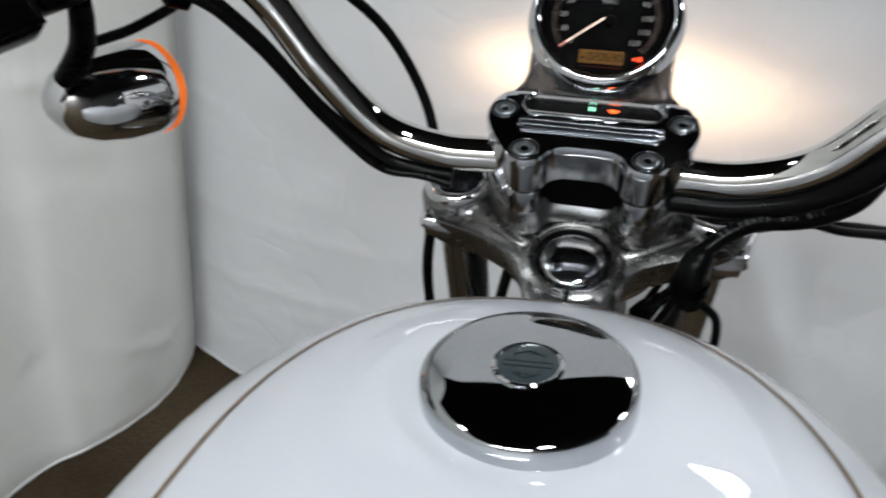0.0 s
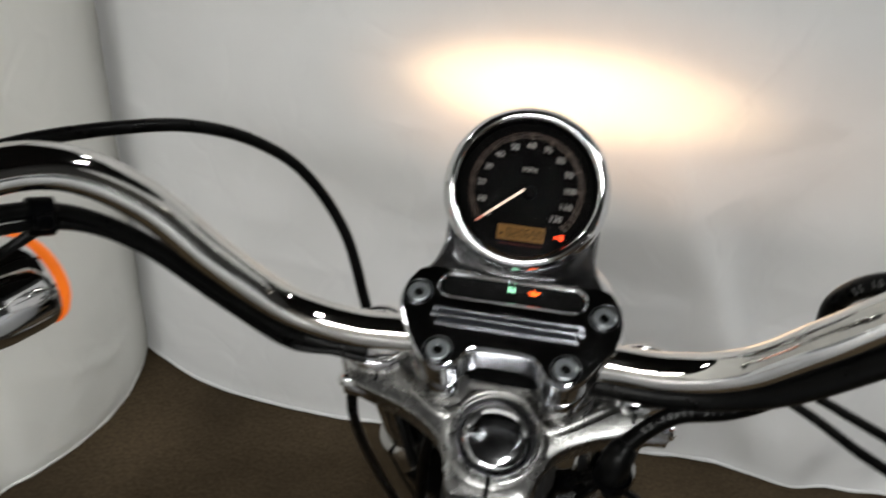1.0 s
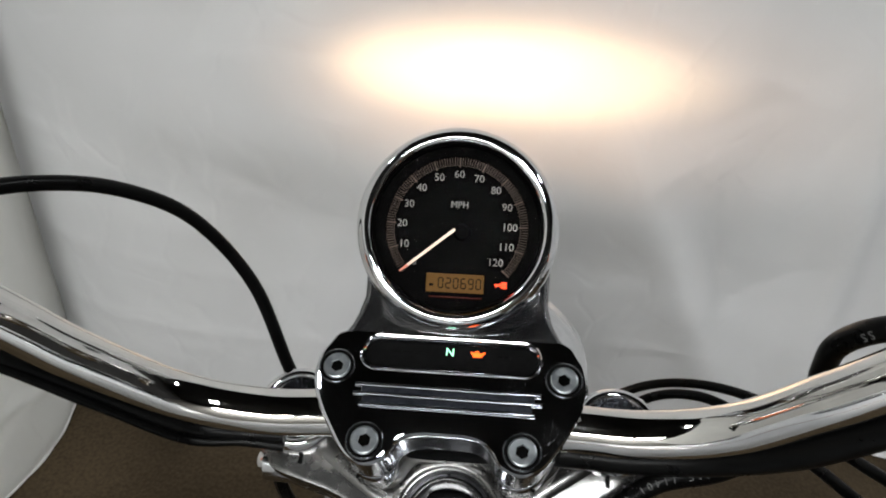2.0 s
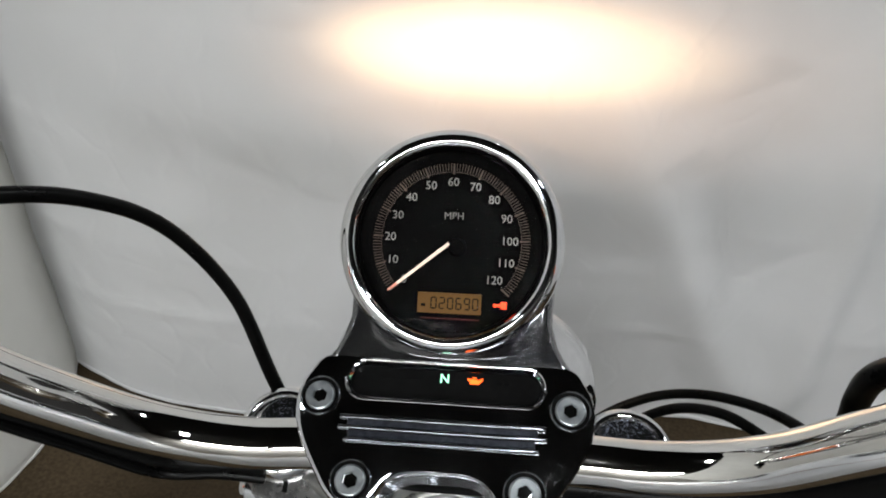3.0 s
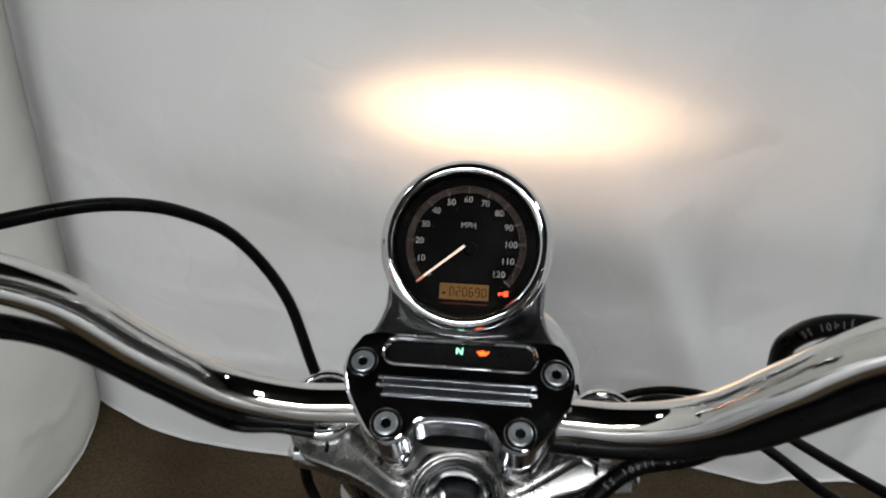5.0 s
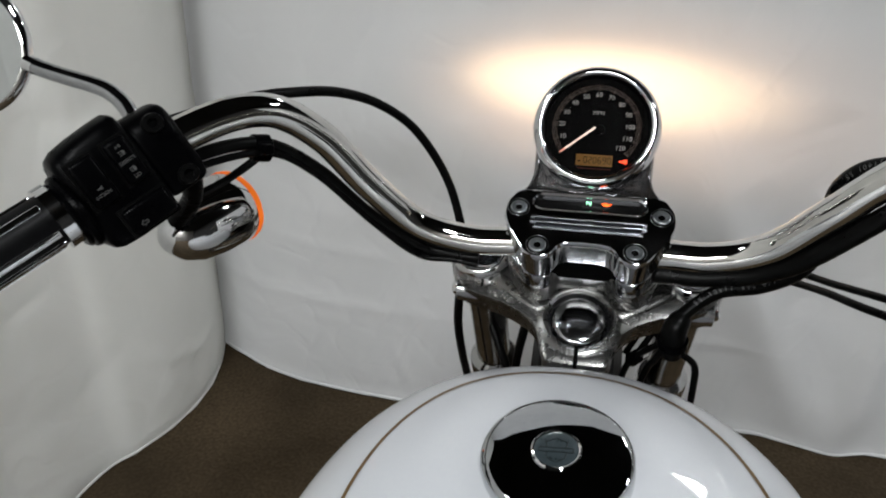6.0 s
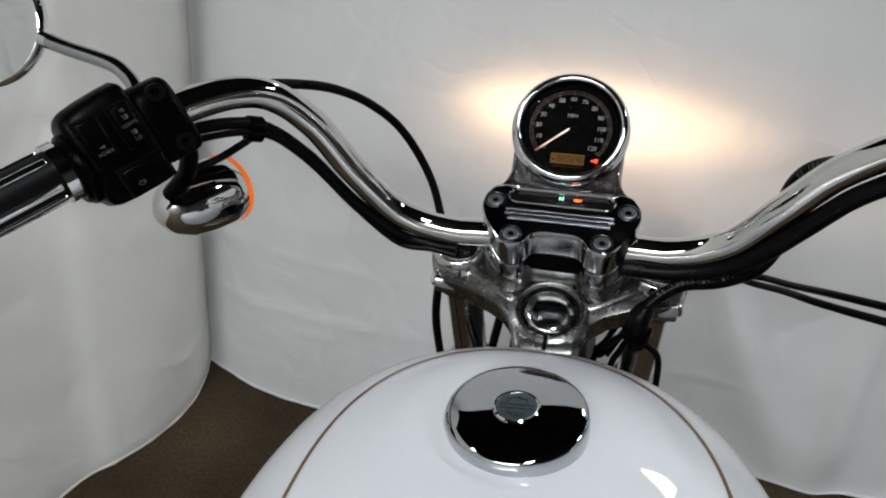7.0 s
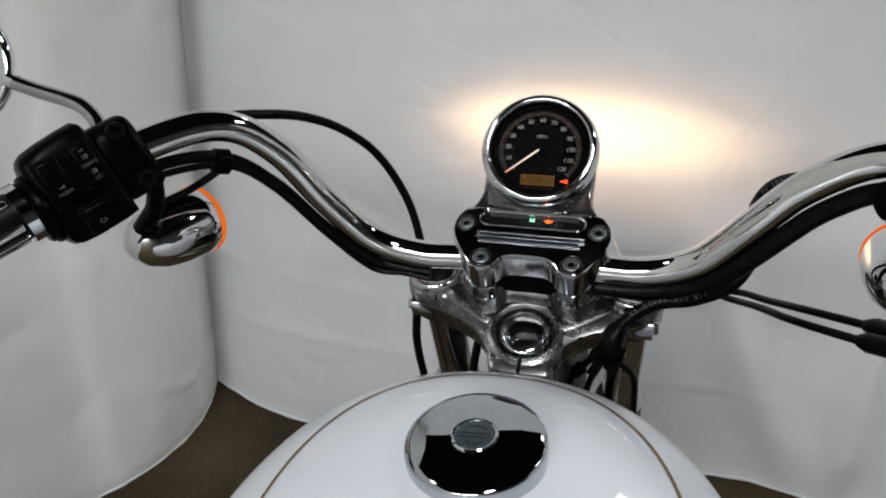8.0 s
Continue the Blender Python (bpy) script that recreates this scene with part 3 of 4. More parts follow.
for sx in (-1, 1):
    lobe = [(sx * x, y) for x, y in ((0.029, -0.046), (0.0385, -0.0492), (0.048, -0.0455), (0.057, -0.033), (0.066, -0.018), (0.066, -0.004), (0.03, 0.0), (0.026, -0.03))]
    piece("clamp_split", prism(smooth_outline([(sx * (abs(x) - 0.0012), y * 0.97) for x, y in lobe], 4), -0.0312, -0.0297, PLATE, 0.0, 1), SATIN_BLACK, clamp, "dark split line", 30)
    piece("riser", prism(smooth_outline(lobe, 4), -0.0505, -0.0311, PLATE, 0.0010, 2), SATIN_ALU, clamp, "satin aluminium riser", 30)
    for x, e in ((0.0318, -0.0478), (0.0465, -0.0475)):
        piece("casting_line", box((0.0022, 0.002, 0.013), PLATE @ Matrix.Translation((sx * x, e, -0.0425)), 0.0006, 1), SATIN_BLACK, clamp)
# An added black block takes the place of shade between the risers.
piece("riser_gap_block", prism(smooth_outline([(-0.031, 0.004), (-0.031, -0.018), (-0.0295, -0.029), (-0.022, -0.0312), (0.0, -0.0316), (0.022, -0.0312), (0.0295, -0.029), (0.031, -0.018), (0.031, 0.004)], 4), -0.056, -0.0300, PLATE, 0.0015, 2), VOID_BLACK, clamp, "black block in place of the shaded gap between the risers")


def socket_head(m):
    """A round bolt head with a hexagonal hole sunk into it."""
    bm, rings = bmesh.new(), []
    for r, z, six in ((0.0034, -0.0034, 1), (0.0034, 0.0004, 1), (0.0038, 0.0009, 1), (0.0062, 0.0010, 0), (0.0069, 0.0006, 0), (0.0073, -0.0002, 0), (0.0073, -0.0030, 0)):
        ring = []
        for k in range(36):
            a = 2 * math.pi * k / 36
            rr = r * math.cos(math.pi / 6) / math.cos((a % (math.pi / 3)) - math.pi / 6) if six else r
            ring.append(bm.verts.new(m @ Vector((rr * math.cos(a + 0.4), rr * math.sin(a + 0.4), z))))
        rings.append(ring)
    for a, b in zip(rings, rings[1:]):
        for k in range(36):
            bm.faces.new((a[k], a[(k + 1) % 36], b[(k + 1) % 36], b[k]))
    return bm


for x, e in ((-0.059, 0), (0.059, 0), (-0.039, -0.038), (0.039, -0.038)):
    m = PLATE @ Matrix.Translation((x, e, 0))
    bolt = piece("socket_bolt", socket_head(m), BOLT_STEEL, clamp, "grey steel socket-head bolt", 25)
    piece("hex_socket", prism([(0.0037 * math.cos(math.pi * k / 3 + 0.4), 0.0037 * math.sin(math.pi * k / 3 + 0.4)) for k in range(6)], -0.0034, -0.0028, m), RECESS_STEEL, bolt)
    # Flat black ring painted for the shade around the bolt head.
    piece("bolt_shadow_ring", lathe([(0.0072, 0.0001), (0.0087, 0.0002), (0.0087, -0.001)], m, 40), SATIN_BLACK, bolt, "black ring for the shaded gap round the bolt head")
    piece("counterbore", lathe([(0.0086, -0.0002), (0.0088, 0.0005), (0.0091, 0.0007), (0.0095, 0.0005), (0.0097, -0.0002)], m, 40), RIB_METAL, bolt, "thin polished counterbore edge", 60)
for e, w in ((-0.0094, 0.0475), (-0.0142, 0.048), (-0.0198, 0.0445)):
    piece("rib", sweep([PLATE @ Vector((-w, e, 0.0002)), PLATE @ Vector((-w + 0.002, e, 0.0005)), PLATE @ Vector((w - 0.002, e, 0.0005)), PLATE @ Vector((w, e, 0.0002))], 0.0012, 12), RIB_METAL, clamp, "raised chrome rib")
# Flat strips hold the grooves' lit blue-grey tone in their colour.
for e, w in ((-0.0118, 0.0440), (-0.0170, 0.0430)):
    piece("groove", box((2 * w, 0.0030, 0.0008), PLATE @ Matrix.Translation((0, e, 0.0006)), 0.0003, 1), GROOVE_TONE, clamp, "blue-grey satin strip with the lit groove's tone in its colour")
SLOT = PLATE @ Matrix.Translation((0, 0.0095, -0.0052))
slot_lip = piece("warning_light_panel", prism(rounded(0.0925, 0.0165, 0.0076, 8), -0.0008, 0.0002, SLOT), PANEL_BLACK, clamp, "recessed black warning light window")
lip = [PLATE @ Vector((x, 0.0095 + y, 0.0002)) for x, y in rounded(0.0950, 0.0190, 0.0087, 8)]
piece("slot_rim", sweep(lip + lip[:1], 0.0006, 8), CHROME, slot_lip, "bright chrome rim")
piece("neutral_light", letters("N", 0.0062, SLOT @ Matrix.Translation((-0.0008, 0.0038, 0.0004))), LED_GREEN, slot_lip, "lit green neutral letter")


def oil_can(m):
    bm = bmesh.new()
    prism([(-0.0022, -0.0014), (0.002, -0.0014), (0.0042, 0.0012), (0.0036, 0.0015), (0.0018, 0.0004), (0.0012, 0.0010), (-0.002, 0.0010), (-0.0035, 0.0013), (-0.0036, 0.0005), (-0.0024, 0.0002)], 0, 0.0002, m, bm=bm)
    box((0.0016, 0.0006, 0.0002), m @ Matrix.Translation((-0.0002, 0.0017, 0.0001)), 0, bm=bm)
    return bm


piece("oil_light", oil_can(SLOT @ Matrix.Translation((0.0137, 0.0034, 0.0004))), LED_OIL, slot_lip, "lit red oil can symbol")
for x in (-0.03, -0.0165, 0.028):
    piece("unlit_symbol", box((0.007, 0.0008, 0.0002), SLOT @ Matrix.Translation((x, 0.0030, 0.0004)), 0), SATIN_BLACK, slot_lip)

# speedometer
DIAL = axes((-0.0005, 0.0408, 0.0641), X, (0, -0.892, 0.452))
speedo = piece("speedometer", lathe([(0.0, -0.05), (0.03, -0.049), (0.044, -0.042), (0.0505, -0.028), (0.0525, -0.008), (0.0525, 0.0), (0.049, 0.0), (0.0, -0.001)], DIAL, 72), CHROME, None, "round chrome speedometer with a black dial")
piece("bezel", lathe([(0.0448, 0.0030), (0.0449, 0.0058), (0.0454, 0.0076), (0.0464, 0.0088), (0.0480, 0.0093), (0.0500, 0.0085), (0.0520, 0.0062), (0.0536, 0.0030), (0.0544, -0.001), (0.0541, -0.004), (0.051, -0.004)], DIAL, 96), CHROME, speedo, "chrome bezel ring", 60)
piece("dial_wall", lathe([(0.0438, 0.0008), (0.0447, 0.0014), (0.0447, 0.0056), (0.0443, 0.0058), (0.0438, 0.0040)], DIAL, 72), DIAL_BLACK, speedo, "black inner wall of the gauge", 60)
piece("dial", lathe([(0.0, 0.0008), (0.044, 0.0008), (0.0466, 0.0010)], DIAL, 72), DIAL_BLACK, speedo, "black dial face")


def polar(deg, r, h=0.0012):
    return DIAL @ Vector((r * math.cos(radians(deg)), r * math.sin(radians(deg)), h))


def mph_angle(v):
    return 90 + (60 - v) * 2.175


ticks, minor = bmesh.new(), bmesh.new()
for v in range(0, 121):
    a = mph_angle(v)
    big = v % 10 == 0
    box((0.0050 if big else 0.0036, 0.00075 if big else 0.00032, 0.0002), DIAL @ pose(0, 0, 0.0012, 0, 0, a) @ Matrix.Translation((0.0352 if big else 0.0360, 0, 0)), 0, bm=ticks if big else minor)
piece("major_ticks", ticks, PRINT_RED, speedo)
piece("minor_ticks", minor, PRINT_RED, speedo)
arc = [polar(mph_angle(v * 0.5), 0.0337) for v in range(0, 241)]
piece("scale_line", sweep(arc, 0.00012, 4), PRINT_RED, speedo)
piece("dim_caption", box((0.028, 0.0007, 0.0002), DIAL @ Matrix.Translation((0.001, -0.0366, 0.0012)), 0), CAPTION_RED, speedo)
for v in range(0, 121, 10):
    a = radians(mph_angle(v))
    inward = 0.0008 if v >= 100 else (-0.0006 if v in (10, 20) else 0.0)
    piece("numeral", letters(str(v), 0.0056, DIAL @ Matrix.Translation(((0.0288 - inward) * math.cos(a), (0.0288 - inward) * math.sin(a) + (0.0008 if v == 120 else 0.0), 0.0012))), PRINT_WHITE, speedo)
piece("unit_lettering", letters("MPH", 0.0048, DIAL @ Matrix.Translation((0.001, 0.0125, 0.0012))), PRINT_WHITE, speedo)
na = mph_angle(0.4)
piece("needle", prism([(0.001, -0.0008), (0.001, 0.0008), (0.0325, 0.0006), (0.0325, -0.0006)], 0.0028, 0.0034, DIAL @ pose(0, 0, 0, 0, 0, na)), NEEDLE, speedo, "pale orange needle at zero")
piece("needle_tip", prism([(0.0325, -0.0006), (0.0325, 0.0006), (0.038, 0.0003), (0.038, -0.0003)], 0.0028, 0.0034, DIAL @ pose(0, 0, 0, 0, 0, na)), NEEDLE_TIP, speedo)
piece("needle_hub", lathe([(0.0, 0.0038), (0.0035, 0.0034), (0.0046, 0.0022), (0.0046, 0.001)], DIAL @ Matrix.Translation((0.003, -0.0022, 0)), 32), DIAL_BLACK, speedo)
LCDM = DIAL @ Matrix.Translation((0.0005, -0.0292, 0.001))
lcd = piece("odometer", box((0.0305, 0.0098, 0.0008), LCDM, 0.0002, 1), LCD, speedo, "amber backlit odometer display")
SEG = {"0": "abcdef", "2": "abged", "6": "afgedc", "9": "abcdfg"}
PLACES = {"a": (0, 0.0026, 0), "g": (0, 0, 0), "d": (0, -0.0026, 0), "f": (-0.0012, 0.0013, 1), "b": (0.0012, 0.0013, 1), "e": (-0.0012, -0.0013, 1), "c": (0.0012, -0.0013, 1)}
for i, ch in enumerate("020690"):
    bm = bmesh.new()
    for s in SEG[ch]:
        x, y, up = PLACES[s]
        box((0.00062, 0.0023, 0.0002) if up else (0.0019, 0.00062, 0.0002), LCDM @ Matrix.Translation((-0.0075 + 0.0040 * i + x, y, 0.0006)), 0, bm=bm)
    piece("digit", bm, LCD_INK, lcd)
piece("display_mark", box((0.0022, 0.0014, 0.0002), LCDM @ Matrix.Translation((-0.0125, -0.0012, 0.0006)), 0), LCD_INK, lcd)


def key_symbol(m):
    bm = bmesh.new()
    box((0.0044, 0.0014, 0.0002), m @ Matrix.Translation((-0.0024, 0, 0)), 0, bm=bm)
    box((0.0034, 0.0042, 0.0002), m @ Matrix.Translation((0.0016, 0, 0)), 0.0, bm=bm)
    box((0.001, 0.0008, 0.0002), m @ Matrix.Translation((-0.0036, -0.001, 0)), 0, bm=bm)
    return bm


piece("key_light", key_symbol(DIAL @ Matrix.Translation((0.0252, -0.0290, 0.0013)) @ Matrix.Diagonal((0.78, 0.78, 1, 1))), LED_RED, speedo, "lit red key symbol")
glass = piece("glass", lathe([(0.0, 0.0068), (0.0446, 0.0058), (0.0446, 0.0050), (0.0, 0.0060)], DIAL, 64), clear("gauge_glass", (1, 1, 1), ior=1.045), speedo, "clear gauge glass", 60)
glass.visible_shadow = False


def neck_mesh():
    """The chrome shell that rises from the clamp plate to the back of the gauge."""
    bm, rows = bmesh.new(), []
    prof = [(0.0612, PLATE @ Vector((0, 0.0168, -0.0030))), (0.0608, PLATE @ Vector((0, 0.0180, -0.0006))), (0.0592, PLATE @ Vector((0, 0.0212, 0.0001))), (0.0568, PLATE @ Vector((0, 0.0246, 0.0004))),
            (0.0542, DIAL @ Vector((0, -0.0480, -0.0080))), (0.0515, DIAL @ Vector((0, -0.038, -0.012))), (0.0518, DIAL @ Vector((0, -0.024, -0.0145))), (0.0520, DIAL @ Vector((0, -0.010, -0.016))), (0.0518, DIAL @ Vector((0, 0.004, -0.017)))]
    for w, c in prof:
        row = []
        for k in range(33):
            u = math.sin(math.pi / 2 * (-1 + 2 * k / 32))
            drop = 0.012 * max(0.0, (abs(u) - 0.93) / 0.07) ** 2
            row.append(bm.verts.new(c + Vector((u * w, 0, 0)) + Vector((0, 0.8, -0.6)) * drop))
        rows.append(row)
    for a, b in zip(rows, rows[1:]):
        for k in range(32):
            bm.faces.new((a[k], a[k + 1], b[k + 1], b[k]))
    bmesh.ops.solidify(bm, geom=bm.faces[:], thickness=0.003)
    return bm


piece("gauge_bracket", neck_mesh(), BRACKET_METAL, speedo, "chrome gauge bracket", 50)

# triple clamp and forks
YOKE = PLATE @ Matrix.Translation((0, -0.0575, -0.081))
yh = [(0.0, -0.045), (0.021, -0.0445), (0.0275, -0.041), (0.0315, -0.028), (0.0355, -0.015), (0.048, -0.002), (0.070, 0.009), (0.090, 0.0145), (0.111, 0.022), (0.123, 0.042), (0.124, 0.060), (0.113, 0.080), (0.093, 0.084), (0.076, 0.074), (0.055, 0.050), (0.03, 0.044), (0.0, 0.046)]
yoke = piece("upper_triple_clamp", holed(smooth_outline(yh + [(-x, y) for x, y in yh[-2:0:-1]], 4), [(0.0284 * math.cos(2 * math.pi * k / 48), 0.0284 * math.sin(2 * math.pi * k / 48)) for k in range(48)], -0.024, 0.0, YOKE, 0.004, 0.0008), POLISHED, None, "polished aluminium triple clamp", 30)
piece("stem_boss", lathe([(0.0283, -0.0105), (0.0287, -0.0004), (0.0294, 0.0012), (0.0310, 0.0020), (0.0332, 0.0016), (0.0360, 0.0003), (0.039, -0.001)], YOKE, 64), POLISHED, yoke, "", 60)
piece("stem_recess", lathe([(0.0225, -0.0095), (0.0286, -0.0095), (0.0286, -0.0110), (0.0225, -0.0110)], YOKE, 48), RECESS_STEEL, yoke, "recess round the stem nut, its shade put into the colour")
piece("stem_nut", lathe([(0.0, 0.0020), (0.008, 0.0018), (0.015, 0.0012), (0.0195, 0.0004), (0.0222, -0.0006), (0.0240, -0.0022), (0.0250, -0.005), (0.0252, -0.0115)], YOKE, 64), STEM_CHROME, yoke, "round chrome stem nut", 60)
piece("pinch_slot", box((0.0034, 0.0165, 0.030), YOKE @ Matrix.Translation((0.0, -0.0372, -0.0125)), 0.0004, 1), SATIN_BLACK, yoke)
base = [(0.0, -0.0270), (0.020, -0.0290), (0.0285, -0.0400), (0.038, -0.0450), (0.050, -0.0420), (0.062, -0.029), (0.069, -0.012), (0.070, 0.006), (0.060, 0.020), (0.0, 0.022)]
piece("riser_base", prism(smooth_outline(base + [(-x, y) for x, y in base[-2:0:-1]], 4), -0.0815, -0.0503, PLATE, 0.0040, 3), POLISHED, yoke, "smooth polished riser base", 50)
for sx in (-1, 1):
    rib = [YOKE @ Vector(p) for p in ((sx * 0.030, 0.010, -0.0060), (sx * 0.041, 0.0115, -0.0058), (sx * 0.058, 0.0225, -0.0056), (sx * 0.0760, 0.0350, -0.0058), (sx * 0.088, 0.042, -0.0075))]
    piece("arm_rib", sweep(spline(rib, 5), lambda s: 0.0075 + 0.0012 * s, 20), POLISHED, yoke, "", 60)
    lug = YOKE @ Vector((sx * 0.093, 0.028, -0.0125))
    piece("pinch_lug", sweep([lug, lug + Vector((sx * 0.012, 0, 0)), lug + Vector((sx * 0.022, 0, 0)), lug + Vector((sx * 0.0235, 0, 0))], lambda s: 0.0125 if s < 0.6 else (0.0118 if s < 0.9 else 0.0085), 24), SATIN_ALU, yoke, "polished pinch bolt lug")
    piece("lug_bolt", lathe([(0.0, 0.0052), (0.0035, 0.0048), (0.0060, 0.0032), (0.0070, 0.0), (0.0070, -0.002)], axes(lug + Vector((sx * 0.0235, 0, 0)), (0, 1, 0), (sx, 0, 0)), 28), CHROME, yoke, "round chrome pinch bolt head", 60)
    gap = lug - Vector((sx * 0.003, 0, 0))
    piece("lug_gap", sweep([gap, gap + Vector((sx * 0.0028, 0, 0))], 0.0131, 24), SATIN_BLACK, yoke)
    piece("clamp_cut", box((0.0018, 0.024, 0.004), YOKE @ Matrix.Translation((sx * 0.0909, 0.044, -0.0016)), 0.0003, 1), SATIN_BLACK, yoke)
    fm = YOKE @ Matrix.Translation((sx * 0.0960, 0.056, -0.003))
    fork = piece("fork_leg", lathe([(0.0, 0.004), (0.0195, 0.003), (0.0195, -0.19), (0.0255, -0.195), (0.028, -0.20), (0.028, -0.50), (0.022, -0.53), (0.026, -0.56), (0.02, -0.6), (0.0, -0.6)], fm, 40), FORK_STEEL, None, "bright steel front fork leg")
    piece("fork_cap", lathe([(0.0, 0.013), (0.019, 0.0125), (0.0192, 0.0125), (0.0202, 0.0150), (0.0215, 0.0156), (0.0238, 0.0146), (0.0256, 0.0125), (0.0268, 0.0085), (0.0268, -0.002)], fm, 56), CHROME, fork, "round chrome fork cap", 50)
    piece("cap_inset", lathe([(0.0, 0.0142), (0.017, 0.0138), (0.0194, 0.0130), (0.0194, 0.011)], fm, 40), CAP_INSET, fork, "", 60)
lower = [(0.0, -0.05), (0.034, -0.045), (0.05, 0.0), (0.09, 0.025), (0.118, 0.045), (0.105, 0.08), (0.06, 0.06), (0.0, 0.06)]
piece("lower_triple_clamp", prism(smooth_outline(lower + [(-x, y) for x, y in lower[-2:0:-1]], 3), -0.27, -0.24, YOKE, 0.004, 2), SATIN_BLACK, None, "black lower triple clamp")
piece("steering_neck", sweep([YOKE @ Vector((0, 0, -0.02)), YOKE @ Vector((0, 0, -0.245))], 0.03, 32), SATIN_BLACK, None, "black steering neck")
piece("frame_backbone", sweep(spline([YOKE @ Vector((0, -0.01, -0.09)), Vector((0, -0.12, -0.21)), Vector((0, -0.36, -0.26)), Vector((0, -0.62, -0.33))], 6), 0.022, 24), SATIN_BLACK, None, "black frame tube under the tank")
piece("frame_downtube", sweep(spline([YOKE @ Vector((0, -0.01, -0.14)), Vector((0, -0.06, -0.45)), Vector((0, -0.10, -0.75)), Vector((0, -0.3, -0.86)), Vector((0, -0.62, -0.80))], 6), 0.018, 20), SATIN_BLACK, None, "black frame downtube")

# front wheel on the floor
axle = YOKE @ Vector((0, 0.056, -0.575))
drop = (FRONT @ axle).z
wheel = piece("front_wheel", lathe([(0.0, -0.04), (0.03, -0.04), (0.034, -0.02), (0.034, 0.02), (0.03, 0.04), (0.0, 0.04)], axes(axle, (0, 1, 0), X), 32), POLISHED, None, "spoked front wheel with a black tyre")
R0 = drop / max(0.2, math.sqrt(max(0.0, 1 - PLUMB.x ** 2))) - 0.003
piece("tyre", lathe([(R0 - 0.075, -0.04), (R0 - 0.04, -0.05), (R0 - 0.012, -0.04), (R0 - 0.002, -0.02), (R0, 0), (R0 - 0.002, 0.02), (R0 - 0.012, 0.04), (R0 - 0.04, 0.05), (R0 - 0.075, 0.04)], axes(axle, (0, 1, 0), X), 64), TYRE, wheel, "black tyre")
piece("rim", lathe([(R0 - 0.075, -0.04), (R0 - 0.085, -0.03), (R0 - 0.09, 0), (R0 - 0.085, 0.03), (R0 - 0.075, 0.04)], axes(axle, (0, 1, 0), X), 64), CHROME, wheel, "chrome rim")
for k in range(20):
    a = 2 * math.pi * k / 20
    d = Vector((0, math.cos(a), math.sin(a)))
    piece("spoke", sweep([axle + d * 0.03 + X * (0.03 if k % 2 else -0.03), axle + d * (R0 - 0.086)], 0.002, 6), CHROME, wheel)

# headlight
HL_O = Vector((0, 0.062, -0.083))
HEAD = axes(HL_O, X, HORIZON) @ Matrix.Diagonal((0.98, 0.98, 1.18, 1))
head = piece("headlight", lathe([(0.0, -0.0245), (0.055, -0.0240), (0.068, -0.0215), (0.0745, -0.0150), (0.0790, -0.0040), (0.085, 0.03), (0.087, 0.034), (0.087, 0.045), (0.081, 0.05), (0.078, 0.046)], HEAD, 72), CHROME, None, "chrome bullet headlight, lit", 50)
piece("headlight_lens", lathe([(0.0, 0.052), (0.05, 0.05), (0.079, 0.044), (0.079, 0.04)], HEAD, 48), LAMP_GLASS, head, "lit glass headlight lens", 60)
piece("headlight_bracket", box((0.05, 0.05, 0.016), PLATE @ Matrix.Translation((0, 0.045, -0.035)), 0.004, 2), PLATE_CHROME, head, "chrome headlight bracket")


def headlight_beam(name, power, colour, right, up, wide, tall, angle):
    la = bpy.data.lights.new(name, "SPOT")
    la.energy, la.color, la.spot_size, la.spot_blend, la.shadow_soft_size = power, colour, radians(angle), 1.0, 0.03
    ob = new(name, la)
    eye = FRONT @ (HL_O + HORIZON * 0.105)
    way = Vector((right, 1.0, up)).normalized()
    ob.matrix_basis = look(eye, eye + way) @ Matrix.Diagonal((wide, tall, 1, 1))


headlight_beam("headlight_beam_core", HEADLIGHT_POWER * 0.52, (1.0, 0.68, 0.37), 0.02, -0.092, 1.0, 0.26, 58)
headlight_beam("headlight_beam_spread", HEADLIGHT_POWER * 0.16, (1.0, 0.56, 0.30), 0.08, -0.125, 1.0, 0.38, 82)

# cables
piece("clutch_cable", sweep(spline([(-0.07, 0.075, -0.20), (-0.1024, 0.0984, -0.1308), (-0.1245, 0.1042, -0.0712), (-0.1443, 0.1070, -0.0104), (-0.1731, 0.0933, 0.0403), (-0.2001, 0.0618, 0.0701), (-0.2249, 0.0221, 0.0858), (-0.2488, -0.0203, 0.0905), (-0.2745, -0.0643, 0.0894), (-0.2928, -0.1046, 0.0835), (-0.3024, -0.1398, 0.0798)], 8), 0.0045, 14), RUBBER, None, "black clutch cable in a high arc")


def under_bar(first, last, gaps, inward=(0.0, 0.15, -1.0)):
    """A line that hangs below the bar between two of its points, at the given gaps."""
    out, n = [], 14
    for k in range(n + 1):
        s = k / n
        i = int(round((first + (last - first) * s) * 10))
        p, t = bar_line[i], (bar_line[i + 1] - bar_line[i - 1]).normalized()
        d = Vector(inward)
        d = (d - t * d.dot(t)).normalized()
        q = s * (len(gaps) - 1)
        a = min(int(q), len(gaps) - 2)
        out.append(p + d * (gaps[a] + (gaps[a + 1] - gaps[a]) * (q - a)))
    return spline(out, 3)


SLEEVE = [(-0.0930, 0.0040, -0.0515), (-0.1200, 0.0006, -0.0490), (-0.1463, -0.0059, -0.0412), (-0.1868, -0.0231, -0.0084), (-0.2200, -0.0550, 0.0358), (-0.2464, -0.0974, 0.0623), (-0.2788, -0.1468, 0.0580), (-0.2990, -0.1830, 0.0380)]
